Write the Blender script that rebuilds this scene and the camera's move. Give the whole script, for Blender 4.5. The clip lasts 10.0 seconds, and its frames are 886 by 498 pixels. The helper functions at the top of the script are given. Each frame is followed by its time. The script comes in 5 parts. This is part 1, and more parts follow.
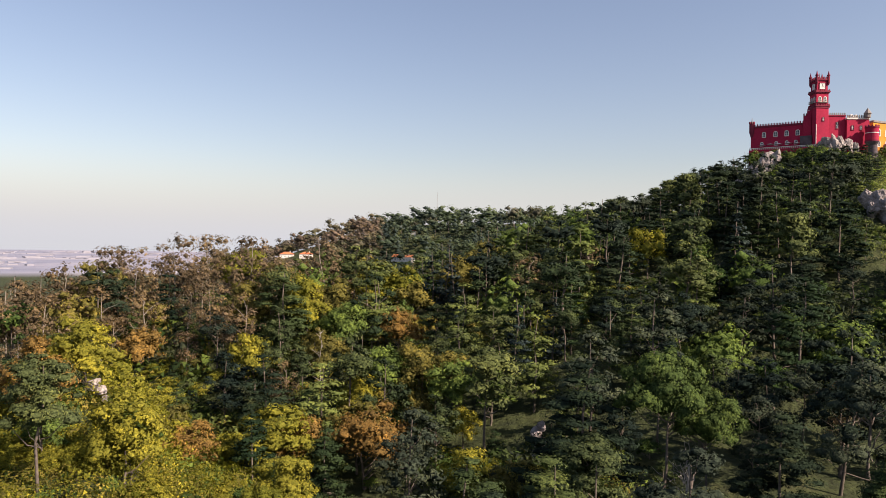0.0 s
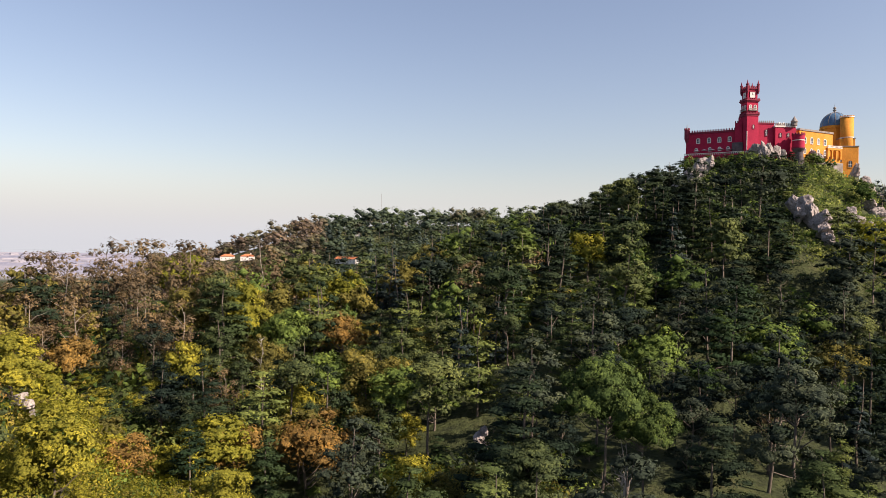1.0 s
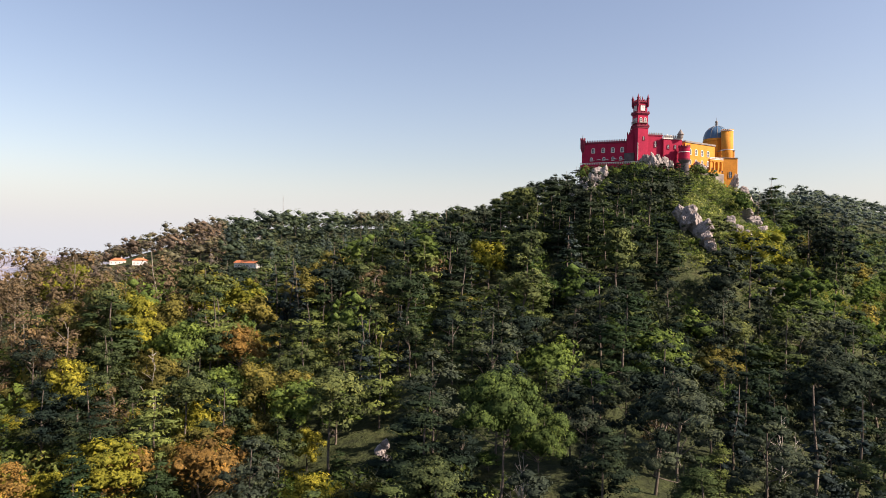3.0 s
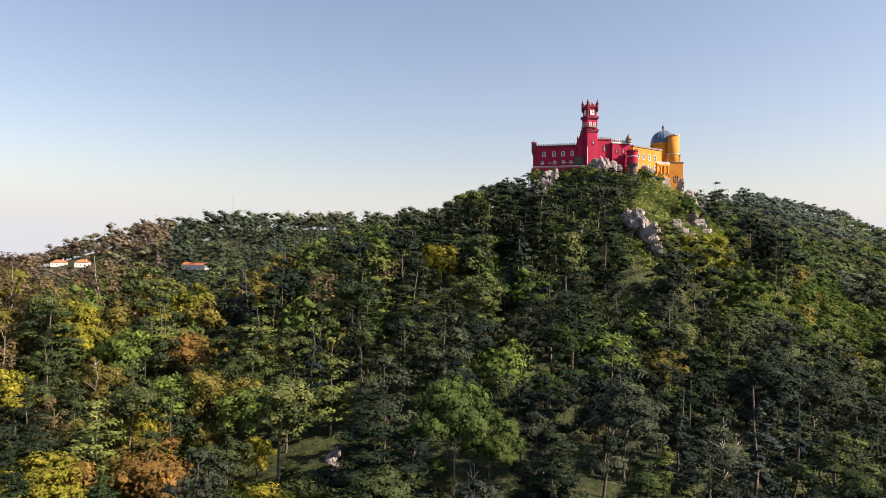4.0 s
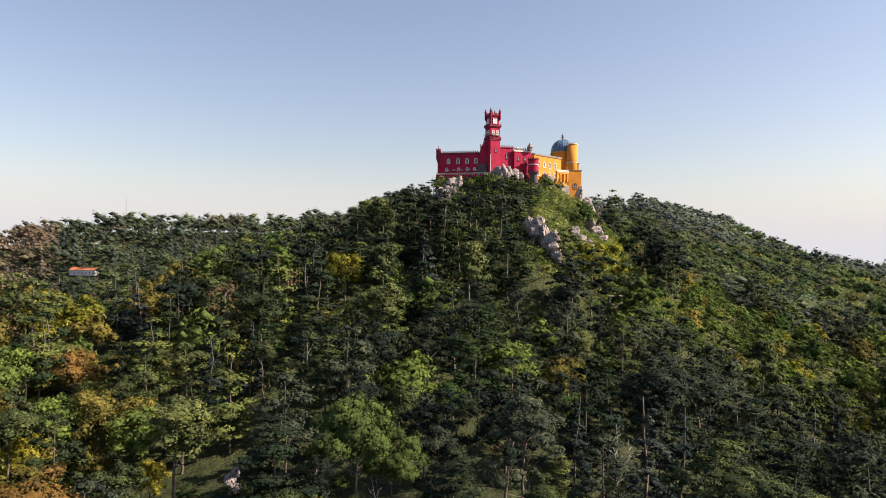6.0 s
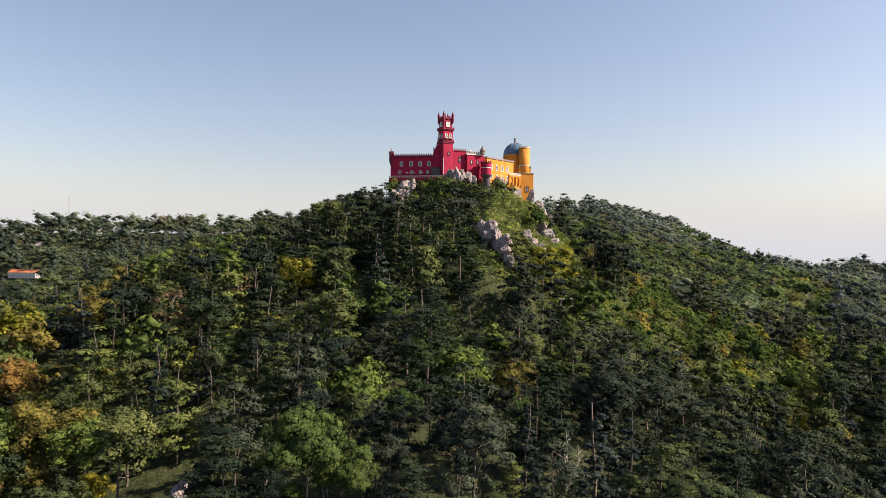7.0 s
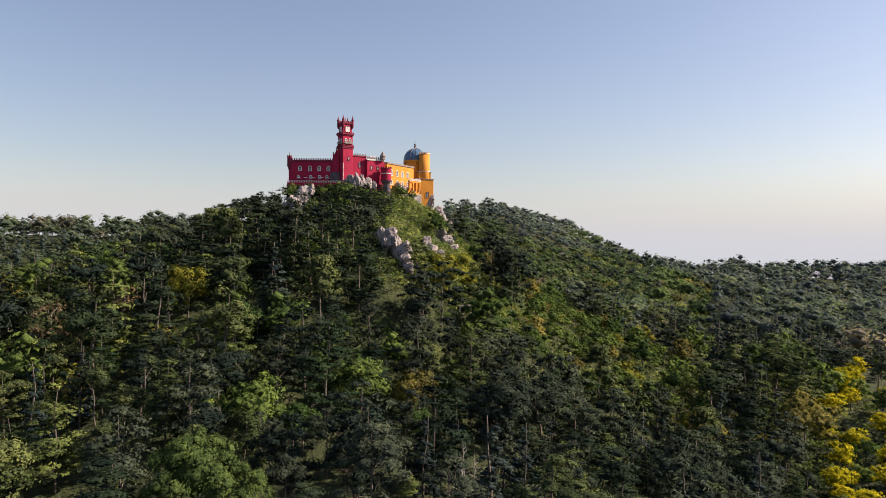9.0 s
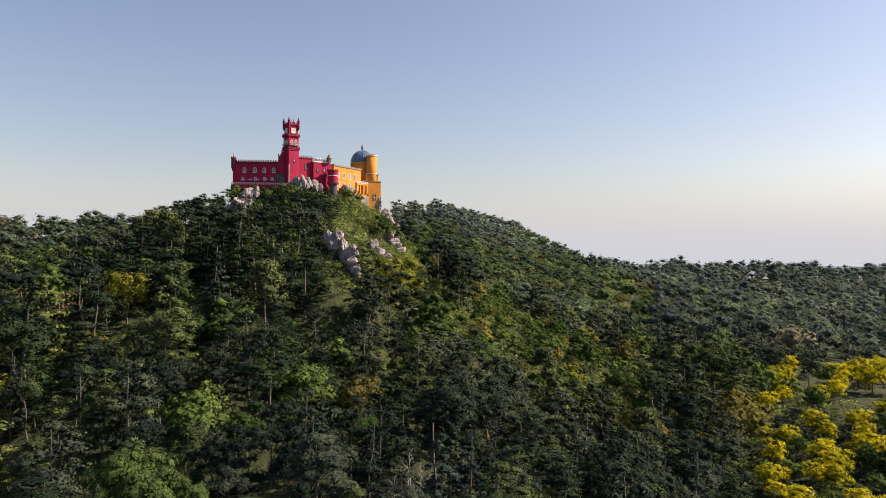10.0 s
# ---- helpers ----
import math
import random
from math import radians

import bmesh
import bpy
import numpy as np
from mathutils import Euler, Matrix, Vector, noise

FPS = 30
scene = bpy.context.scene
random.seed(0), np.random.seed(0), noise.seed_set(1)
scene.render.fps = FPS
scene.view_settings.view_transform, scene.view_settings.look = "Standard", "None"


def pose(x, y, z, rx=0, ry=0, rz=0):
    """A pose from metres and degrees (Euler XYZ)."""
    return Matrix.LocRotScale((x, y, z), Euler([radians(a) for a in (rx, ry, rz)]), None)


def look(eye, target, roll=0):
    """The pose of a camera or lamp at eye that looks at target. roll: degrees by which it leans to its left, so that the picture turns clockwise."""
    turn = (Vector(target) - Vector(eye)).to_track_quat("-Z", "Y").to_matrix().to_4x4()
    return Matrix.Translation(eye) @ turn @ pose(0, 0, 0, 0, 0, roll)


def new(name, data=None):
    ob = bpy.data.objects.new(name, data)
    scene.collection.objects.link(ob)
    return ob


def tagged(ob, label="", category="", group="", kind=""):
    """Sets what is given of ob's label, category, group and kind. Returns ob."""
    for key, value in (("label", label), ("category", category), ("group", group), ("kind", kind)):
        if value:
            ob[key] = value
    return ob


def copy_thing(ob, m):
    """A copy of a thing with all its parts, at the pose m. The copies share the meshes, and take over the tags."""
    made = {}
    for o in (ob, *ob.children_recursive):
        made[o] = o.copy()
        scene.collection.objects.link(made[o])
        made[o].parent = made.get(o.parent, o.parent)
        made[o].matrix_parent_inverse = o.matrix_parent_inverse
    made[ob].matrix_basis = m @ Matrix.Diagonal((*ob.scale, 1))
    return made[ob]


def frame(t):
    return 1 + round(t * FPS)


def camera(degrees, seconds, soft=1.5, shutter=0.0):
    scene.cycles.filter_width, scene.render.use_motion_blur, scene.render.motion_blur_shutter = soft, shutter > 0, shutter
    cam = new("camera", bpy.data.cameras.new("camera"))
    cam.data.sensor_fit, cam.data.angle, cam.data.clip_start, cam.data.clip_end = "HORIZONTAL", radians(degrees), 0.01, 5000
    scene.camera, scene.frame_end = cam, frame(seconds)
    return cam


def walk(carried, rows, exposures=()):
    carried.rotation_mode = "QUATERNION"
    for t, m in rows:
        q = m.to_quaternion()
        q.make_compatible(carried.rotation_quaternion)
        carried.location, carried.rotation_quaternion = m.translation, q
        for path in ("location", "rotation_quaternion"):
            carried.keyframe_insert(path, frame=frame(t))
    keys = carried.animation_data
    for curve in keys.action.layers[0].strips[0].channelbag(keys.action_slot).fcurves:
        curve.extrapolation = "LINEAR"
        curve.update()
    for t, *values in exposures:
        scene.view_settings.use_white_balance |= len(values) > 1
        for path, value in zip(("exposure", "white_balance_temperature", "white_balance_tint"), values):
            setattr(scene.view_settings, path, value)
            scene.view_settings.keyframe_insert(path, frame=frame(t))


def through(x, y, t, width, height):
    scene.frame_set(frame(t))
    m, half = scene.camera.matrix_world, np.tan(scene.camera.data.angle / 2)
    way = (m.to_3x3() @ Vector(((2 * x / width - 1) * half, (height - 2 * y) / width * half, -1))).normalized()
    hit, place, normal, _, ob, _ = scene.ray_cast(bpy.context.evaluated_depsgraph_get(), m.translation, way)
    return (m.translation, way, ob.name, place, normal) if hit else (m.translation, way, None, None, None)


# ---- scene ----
import collections

cam = camera(64.11, 10.0, soft=0.75)
PATH = [
    (0, pose(0.00, 0.00, 100.00, 89.823, 0, 28.471) @ pose(0, 0, 0, 0, 0, 0.990)),
    (0.5, pose(0.20, 0.04, 100.66, 89.882, 0, 26.088) @ pose(0, 0, 0, 0, 0, 0.941)),
    (1, pose(0.40, 0.07, 101.33, 89.940, 0, 23.992) @ pose(0, 0, 0, 0, 0, 0.875)),
    (1.5, pose(0.61, 0.09, 102.01, 89.980, 0, 22.177) @ pose(0, 0, 0, 0, 0, 0.847)),
    (2, pose(0.81, 0.11, 102.70, 90.024, 0, 20.188) @ pose(0, 0, 0, 0, 0, 0.805)),
    (2.5, pose(1.03, 0.11, 103.40, 90.080, 0, 18.208) @ pose(0, 0, 0, 0, 0, 0.795)),
    (4, pose(1.67, 0.08, 105.58, 90.136, 0, 12.520) @ pose(0, 0, 0, 0, 0, 0.675)),
    (4.5, pose(1.89, 0.06, 106.33, 90.167, 0, 10.622) @ pose(0, 0, 0, 0, 0, 0.648)),
    (5, pose(2.12, 0.02, 107.09, 90.178, 0, 8.831) @ pose(0, 0, 0, 0, 0, 0.580)),
    (5.5, pose(2.34, -0.02, 107.86, 90.209, 0, 6.892) @ pose(0, 0, 0, 0, 0, 0.535)),
    (7, pose(3.04, -0.20, 110.23, 90.253, 0, 1.265) @ pose(0, 0, 0, 0, 0, 0.435)),
    (7.5, pose(3.28, -0.28, 111.05, 90.255, 0, -0.650) @ pose(0, 0, 0, 0, 0, 0.417)),
    (8, pose(3.52, -0.37, 111.87, 90.269, 0, -2.584) @ pose(0, 0, 0, 0, 0, 0.334)),
    (8.5, pose(3.76, -0.46, 112.71, 90.272, 0, -4.635) @ pose(0, 0, 0, 0, 0, 0.316)),
    (9, pose(4.00, -0.56, 113.56, 90.265, 0, -6.648) @ pose(0, 0, 0, 0, 0, 0.297)),
    (9.5, pose(4.25, -0.67, 114.42, 90.261, 0, -8.884) @ pose(0, 0, 0, 0, 0, 0.282)),
    (10, pose(4.50, -0.79, 115.29, 90.255, 0, -10.822) @ pose(0, 0, 0, 0, 0, 0.251)),
]
walk(cam, PATH, [(0.0, 0.98, 7250, 24), (2.5, 1.12, 7250, 24), (5.0, 1.15, 7250, 24), (7.5, 1.02, 7150, 24), (10.0, 0.89, 7050, 24)])

# ---------------------------------------------------------------- light
SUN_AZ, SUN_EL = 91.0, 36.0          # compass degrees clockwise from +y
world = bpy.data.worlds.new("sky")
scene.world = world
world.use_nodes = True
nt = world.node_tree
sky = nt.nodes.new("ShaderNodeTexSky")
sky.sky_type = "NISHITA"
sky.sun_disc = False
sky.sun_elevation, sky.sun_rotation = radians(SUN_EL), radians(SUN_AZ)
sky.air_density, sky.dust_density, sky.ozone_density = 1.32, 3.5, 1.8
sky.altitude = 1200
bg = nt.nodes["Background"]
bg.inputs["Strength"].default_value = 0.078
nt.links.new(sky.outputs[0], bg.inputs["Color"])
sun = new("sun", bpy.data.lights.new("sun", "SUN"))
sun.data.energy, sun.data.angle, sun.data.color = 5.0, radians(0.6), (1.0, 0.92, 0.78)
_e, _a = radians(SUN_EL), radians(SUN_AZ)
sun.matrix_world = look((math.sin(_a) * math.cos(_e) * 900, math.cos(_a) * math.cos(_e) * 900, 100 + math.sin(_e) * 900), (0, 0, 100))

rng = np.random.default_rng(7)

# ---------------------------------------------------------------- materials


def mat(name, rough=0.8):
    m = bpy.data.materials.new(name)
    m.use_nodes = True
    b = m.node_tree.nodes["Principled BSDF"]
    b.inputs["Roughness"].default_value = rough
    b.inputs["Specular IOR Level"].default_value = 0.25
    return m, m.node_tree, b


def ramp(t, fac, stops):
    r = t.nodes.new("ShaderNodeValToRGB")
    while len(r.color_ramp.elements) < len(stops):
        r.color_ramp.elements.new(0.5)
    for e, (p, c) in zip(r.color_ramp.elements, stops):
        e.position, e.color = p, (*c, 1)
    t.links.new(fac, r.inputs[0])
    return r.outputs[0]


def noise_tex(t, scale, detail=4, coord="Object", rough=0.6):
    n = t.nodes.new("ShaderNodeTexNoise")
    n.inputs["Scale"].default_value, n.inputs["Detail"].default_value, n.inputs["Roughness"].default_value = scale, detail, rough
    c = t.nodes.new("ShaderNodeTexCoord")
    t.links.new(c.outputs[coord], n.inputs["Vector"])
    return n.outputs["Fac"]


def mixc(t, fac, a, b, kind="MIX"):
    m = t.nodes.new("ShaderNodeMix")
    m.data_type, m.blend_type = "RGBA", kind
    for sock, v in ((m.inputs[0], fac), (m.inputs[6], a), (m.inputs[7], b)):
        if isinstance(v, (int, float)):
            sock.default_value = v
        elif isinstance(v, tuple):
            sock.default_value = (*v, 1)
        else:
            t.links.new(v, sock)
    return m.outputs[2]


def bump(t, b, height, strength, dist):
    n = t.nodes.new("ShaderNodeBump")
    n.inputs["Strength"].default_value, n.inputs["Distance"].default_value = strength, dist
    t.links.new(height, n.inputs["Height"])
    t.links.new(n.outputs[0], b.inputs["Normal"])


def surface(name, dark, light, scale, rough=0.85, fine=None, bump_by=0.3, depth=0.05):
    """A matt surface: two scales of noise between two colours, with relief."""
    m, t, b = mat(name, rough)
    big = noise_tex(t, scale)
    small = noise_tex(t, fine or scale * 9, 6)
    col = ramp(t, big, [(0.3, dark), (0.7, light)])
    spread = ramp(t, small, [(0.25, (0.72, 0.72, 0.72)), (0.75, (1.0, 1.0, 1.0))])
    t.links.new(mixc(t, 1.0, col, spread, "MULTIPLY"), b.inputs["Base Color"])
    bump(t, b, small, bump_by, depth)
    return m


def leaf(name, dark, light, through=0.40, by_tint=False, lace=6.0, solid=0.57, lumps=0.0):
    """Foliage: colour differs from tree to tree, from tuft to tuft and from spray to spray; light also passes through it."""
    m, t, b = mat(name, 0.9)
    b.inputs["Specular IOR Level"].default_value = 0.03
    g = t.nodes.new("ShaderNodeNewGeometry")
    info = t.nodes.new("ShaderNodeObjectInfo")
    if by_tint:
        a = t.nodes.new("ShaderNodeAttribute")
        a.attribute_name = "tint"
        base = a.outputs["Color"]
    else:
        base = ramp(t, info.outputs["Random"], [(0.0, dark), (1.0, light)])
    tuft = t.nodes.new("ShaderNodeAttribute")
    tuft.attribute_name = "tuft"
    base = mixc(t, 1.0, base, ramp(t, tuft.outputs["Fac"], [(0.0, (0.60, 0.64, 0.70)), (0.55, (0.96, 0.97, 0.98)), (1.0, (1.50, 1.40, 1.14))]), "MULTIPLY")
    spread = ramp(t, g.outputs["Random Per Island"], [(0.0, (0.74, 0.76, 0.76)), (1.0, (1.24, 1.20, 1.16))])
    twigs = ramp(t, noise_tex(t, lace * 0.9, 3, rough=0.75), [(0.32, (0.55, 0.58, 0.60)), (0.5, (1.0, 1.0, 1.0)), (0.68, (1.40, 1.35, 1.25))])
    col = mixc(t, 1.0, mixc(t, 1.0, base, spread, "MULTIPLY"), twigs, "MULTIPLY")
    t.links.new(col, b.inputs["Base Color"])
    if lumps:
        bump(t, b, noise_tex(t, lace * 0.5, 5, rough=0.7), 1.0, lumps)
    tr = t.nodes.new("ShaderNodeBsdfTranslucent")
    warm = mixc(t, 1.0, col, (1.20, 1.30, 0.78), "MULTIPLY")
    t.links.new(warm, tr.inputs["Color"])
    mx = t.nodes.new("ShaderNodeMixShader")
    mx.inputs[0].default_value = through
    out = t.nodes["Material Output"]
    t.links.new(b.outputs[0], mx.inputs[1])
    t.links.new(tr.outputs[0], mx.inputs[2])
    if not solid:
        t.links.new(mx.outputs[0], out.inputs["Surface"])
        return m
    # each spray is ragged: gaps between its leaves
    cut = t.nodes.new("ShaderNodeMath")
    cut.operation, cut.inputs[1].default_value = "GREATER_THAN", solid
    t.links.new(noise_tex(t, lace, 2, rough=0.7), cut.inputs[0])
    gap = t.nodes.new("ShaderNodeBsdfTransparent")
    ragged = t.nodes.new("ShaderNodeMixShader")
    t.links.new(cut.outputs[0], ragged.inputs[0])
    t.links.new(mx.outputs[0], ragged.inputs[1])
    t.links.new(gap.outputs[0], ragged.inputs[2])
    t.links.new(ragged.outputs[0], out.inputs["Surface"])
    return m


# foliage colours: dark, light
TINT = {
    "pine": ((0.027, 0.046, 0.025), (0.094, 0.118, 0.046)),
    "dark": ((0.014, 0.025, 0.021), (0.052, 0.068, 0.046)),
    "cedar": ((0.021, 0.041, 0.021), (0.118, 0.152, 0.047)),
    "deodar": ((0.011, 0.023, 0.016), (0.031, 0.047, 0.028)),
    "stone": ((0.052, 0.086, 0.027), (0.078, 0.116, 0.037)),
    "oak": ((0.037, 0.072, 0.023), (0.122, 0.178, 0.046)),
    "olive": ((0.102, 0.098, 0.030), (0.188, 0.166, 0.046)),
    # spruce tint pushed towards blue, for the haze over the right hillside
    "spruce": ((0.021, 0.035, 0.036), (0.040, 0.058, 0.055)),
    "autumn": ((0.185, 0.115, 0.040), (0.275, 0.175, 0.055)),
    "brown": ((0.114, 0.084, 0.054), (0.182, 0.138, 0.085)),
    "mimosa": ((0.32, 0.30, 0.016), (0.50, 0.42, 0.020)),
    "lime": ((0.140, 0.152, 0.024), (0.248, 0.234, 0.038)),
}
SCRUB = ((0.098, 0.134, 0.052), (0.220, 0.248, 0.102))
THROUGH = {"pine": 0.12, "dark": 0.10, "cedar": 0.12, "deodar": 0.10, "stone": 0.2, "spruce": 0.10, "brown": 0.3, "olive": 0.25, "oak": 0.24, "autumn": 0.3, "lime": 0.32}
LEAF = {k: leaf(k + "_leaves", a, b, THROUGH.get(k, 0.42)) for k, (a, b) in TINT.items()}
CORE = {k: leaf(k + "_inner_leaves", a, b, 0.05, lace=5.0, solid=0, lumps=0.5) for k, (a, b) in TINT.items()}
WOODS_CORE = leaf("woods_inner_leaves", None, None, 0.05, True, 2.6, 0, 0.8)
WOODS = leaf("woods_leaves", None, None, 0.4, True, 3.4)
BARK = surface("pine_bark", (0.075, 0.062, 0.052), (0.18, 0.15, 0.125), 1.2, fine=9)
PALE_BARK = surface("pale_bark", (0.20, 0.17, 0.14), (0.34, 0.30, 0.25), 1.0, fine=8)
BLEACHED = surface("bleached_wood", (0.30, 0.27, 0.24), (0.46, 0.43, 0.39), 0.8, fine=6)
GRANITE = surface("granite", (0.18, 0.158, 0.15), (0.46, 0.41, 0.39), 0.35, fine=2.2, bump_by=0.8, depth=0.4)
RED = surface("red_plaster", (0.32, 0.012, 0.048), (0.45, 0.020, 0.062), 0.15, fine=1.4, bump_by=0.15)
YELLOW = surface("ochre_plaster", (0.54, 0.215, 0.028), (0.66, 0.285, 0.044), 0.15, fine=1.3, bump_by=0.15)
WHITE = surface("white_stucco", (0.60, 0.57, 0.54), (0.80, 0.78, 0.74), 0.4, fine=3, bump_by=0.1)
STONE = surface("grey_masonry", (0.16, 0.14, 0.13), (0.32, 0.29, 0.27), 0.4, fine=2.5, bump_by=0.6, depth=0.15)
# masonry darkened towards purple, standing for the shade on the tower footing
DARK_STONE = surface("dark_masonry", (0.060, 0.050, 0.058), (0.125, 0.105, 0.115), 0.4, fine=2.5, bump_by=0.6, depth=0.15)
TRIM = surface("dark_red_trim", (0.17, 0.018, 0.042), (0.26, 0.034, 0.062), 0.6, fine=3)
DOME = surface("glazed_dome_tiles", (0.05, 0.11, 0.20), (0.10, 0.20, 0.31), 0.6, rough=0.35, fine=3, bump_by=0.2)
TERRACOTTA = surface("terracotta_tiles", (0.38, 0.12, 0.055), (0.58, 0.22, 0.10), 0.3, fine=1.5, bump_by=0.5)
DARK_WOOD = surface("dark_frames", (0.02, 0.018, 0.016), (0.05, 0.04, 0.035), 1.0)
# blue grey haze is put into the colour of the town's walls
TOWN = surface("hazed_town_walls", (0.25, 0.25, 0.29), (0.33, 0.33, 0.37), 0.01, fine=0.05)

PANE, _t, _b = mat("window_glass", 0.12)
_b.inputs["Base Color"].default_value = (0.05, 0.06, 0.08, 1)
_b.inputs["Specular IOR Level"].default_value = 0.6

# the ground: soil and undergrowth on the hills, fields and built land on the plain
GROUND, _t, _b = mat("ground", 0.95)
_n1 = noise_tex(_t, 0.09, 8, rough=0.7)
_n2 = noise_tex(_t, 0.5, 6)
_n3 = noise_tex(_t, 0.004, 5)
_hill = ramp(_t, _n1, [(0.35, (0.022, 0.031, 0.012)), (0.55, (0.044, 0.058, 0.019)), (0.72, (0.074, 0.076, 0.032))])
# pale lavender blue: distant haze put into the plain's colour
_hazy_plain = ramp(_t, _n3, [(0.35, (0.20, 0.22, 0.30)), (0.5, (0.26, 0.27, 0.34)), (0.60, (0.32, 0.32, 0.37)), (0.70, (0.48, 0.46, 0.48))])
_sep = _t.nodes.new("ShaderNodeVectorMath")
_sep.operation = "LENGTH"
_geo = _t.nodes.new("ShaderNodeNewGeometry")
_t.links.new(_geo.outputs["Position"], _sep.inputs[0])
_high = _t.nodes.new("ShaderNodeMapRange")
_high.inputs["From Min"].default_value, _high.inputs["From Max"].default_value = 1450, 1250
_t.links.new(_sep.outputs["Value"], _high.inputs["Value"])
_c = mixc(_t, _high.outputs[0], _hazy_plain, _hill)
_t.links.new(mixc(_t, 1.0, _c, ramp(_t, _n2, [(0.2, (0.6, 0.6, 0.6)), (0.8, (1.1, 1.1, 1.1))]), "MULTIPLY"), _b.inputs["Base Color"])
bump(_t, _b, _n2, 1.0, 1.5)

# ---------------------------------------------------------------- the ground
PLAIN = 42.0


def along(x, y, ax, ay, bx, by, sigma):
    """How near (x, y) lies to the line a-b, 1 on it, and how far along it, 0 to 1."""
    ux, uy = bx - ax, by - ay
    s = np.clip(((x - ax) * ux + (y - ay) * uy) / (ux * ux + uy * uy), 0, 1)
    d2 = (x - ax - s * ux) ** 2 + (y - ay - s * uy) ** 2
    return np.exp(-0.5 * d2 / sigma**2), s


def height(x, y):
    """The ground's height in metres."""
    x, y = np.asarray(x, float), np.asarray(y, float)
    dx, dy = x + 4, y - 398
    r = np.hypot(dx / np.where(dx > 0, 112, 128), dy / np.where(dy < 0, 160, 200))
    forms = [111 * np.exp(-(r**1.5))]
    near, s = along(x, y, -60, 340, -260, 130, 62)
    forms.append(near * np.interp(s, (0, 0.57, 0.69, 0.75, 0.83, 0.95, 1), (36, 33, 35, 32, 25, 18, 15)))
    forms.append(22 * np.exp(-0.5 * (((x + 118) / 38) ** 2 + ((y - 76) / 30) ** 2)))
    near, s = along(x, y, -480, 850, -170, 900, 165)
    forms.append((86 + 7 * s) * near)
    dx, dy = x - 170, y - 960
    forms.append(129.5 * np.exp(-0.5 * ((dx / np.where(dx > 0, 140, 190)) ** 2 + (dy / 270) ** 2)))
    near, s = along(x, y, 330, 1000, 1150, 900, 130)
    forms.append((40 - 13 * s) * near)
    h = sum(k**3.6 for k in forms) ** (1 / 3.6)
    h = h + 5 * np.exp(-0.5 * (((x + 40) / 45) ** 2 + ((y - 165) / 40) ** 2)) + 4 * np.exp(-0.5 * (((x + 20) / 24) ** 2 + ((y - 122) / 24) ** 2))
    h = h + 12 * np.exp(-0.5 * (((x + 127) / 7) ** 2 + ((y - 91) / 7) ** 2))
    h = h - 10 * np.exp(-0.5 * (((x + 85) / 55) ** 2 + ((y - 140) / 45) ** 2))
    h = h - 28 * np.exp(-0.5 * (((x - 115) / 60) ** 2 + ((y - 225) / 60) ** 2))
    h = h + 10 * np.exp(-0.5 * (((x - 43) / 17) ** 2 + ((y - 413) / 24) ** 2))
    roll = np.sin(x * 0.051 + 1.3 * np.sin(y * 0.023)) + np.sin(y * 0.047 + 1.7 * np.sin(x * 0.019 + 2)) + 0.5 * np.sin(x * 0.13 + y * 0.11)
    return PLAIN + h + 1.6 * roll * np.clip(np.abs(h) / 20, 0, 1)


def mesh_from(name, verts, faces, material, smooth=False, soft=None, tuft=None):
    """A mesh from arrays: verts (n, 3), faces (m, 3 or 4); soft: the normals of rounded foliage; tuft: a number for each tuft of leaves."""
    me = bpy.data.meshes.new(name)
    verts, faces = np.asarray(verts, np.float32), np.asarray(faces, np.int32)
    k = faces.shape[1]
    me.vertices.add(len(verts))
    me.vertices.foreach_set("co", verts.ravel())
    me.loops.add(faces.size)
    me.loops.foreach_set("vertex_index", faces.ravel())
    me.polygons.add(len(faces))
    me.polygons.foreach_set("loop_start", np.arange(len(faces), dtype=np.int32) * k)
    me.polygons.foreach_set("use_smooth", np.full(len(faces), smooth))
    me.materials.append(material)
    me.update(calc_edges=True)
    if soft is not None:
        me.normals_split_custom_set_from_vertices(np.asarray(soft, np.float32))
    if tuft is not None:
        me.attributes.new("tuft", "FLOAT", "POINT").data.foreach_set("value", np.asarray(tuft, np.float32))
    return me


N_GRID = 220
_u = np.linspace(-1, 1, N_GRID)
_line = 180 * np.sinh(_u * math.asinh(4900 / 180))
gx, gy = np.meshgrid(_line, _line * 0.94 + 250)
_v = np.stack([gx, gy, height(gx, gy)], -1).reshape(-1, 3)
_i = np.arange(N_GRID * N_GRID).reshape(N_GRID, N_GRID)
_f = np.stack([_i[:-1, :-1], _i[:-1, 1:], _i[1:, 1:], _i[1:, :-1]], -1).reshape(-1, 4)
tagged(new("ground", mesh_from("ground", _v, _f, GROUND, True)), "wooded hills above a plain tinted pale blue for haze", "ground", kind="structure")

# a glowing ring added as pale haze on the horizon, far behind everything
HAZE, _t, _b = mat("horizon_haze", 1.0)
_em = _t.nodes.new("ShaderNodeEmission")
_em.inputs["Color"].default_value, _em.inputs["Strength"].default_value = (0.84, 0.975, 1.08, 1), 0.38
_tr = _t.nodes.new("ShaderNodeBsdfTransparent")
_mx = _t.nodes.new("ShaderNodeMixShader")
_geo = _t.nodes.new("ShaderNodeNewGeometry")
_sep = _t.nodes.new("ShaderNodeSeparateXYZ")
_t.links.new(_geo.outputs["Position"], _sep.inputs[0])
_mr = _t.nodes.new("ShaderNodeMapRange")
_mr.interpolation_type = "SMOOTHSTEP"
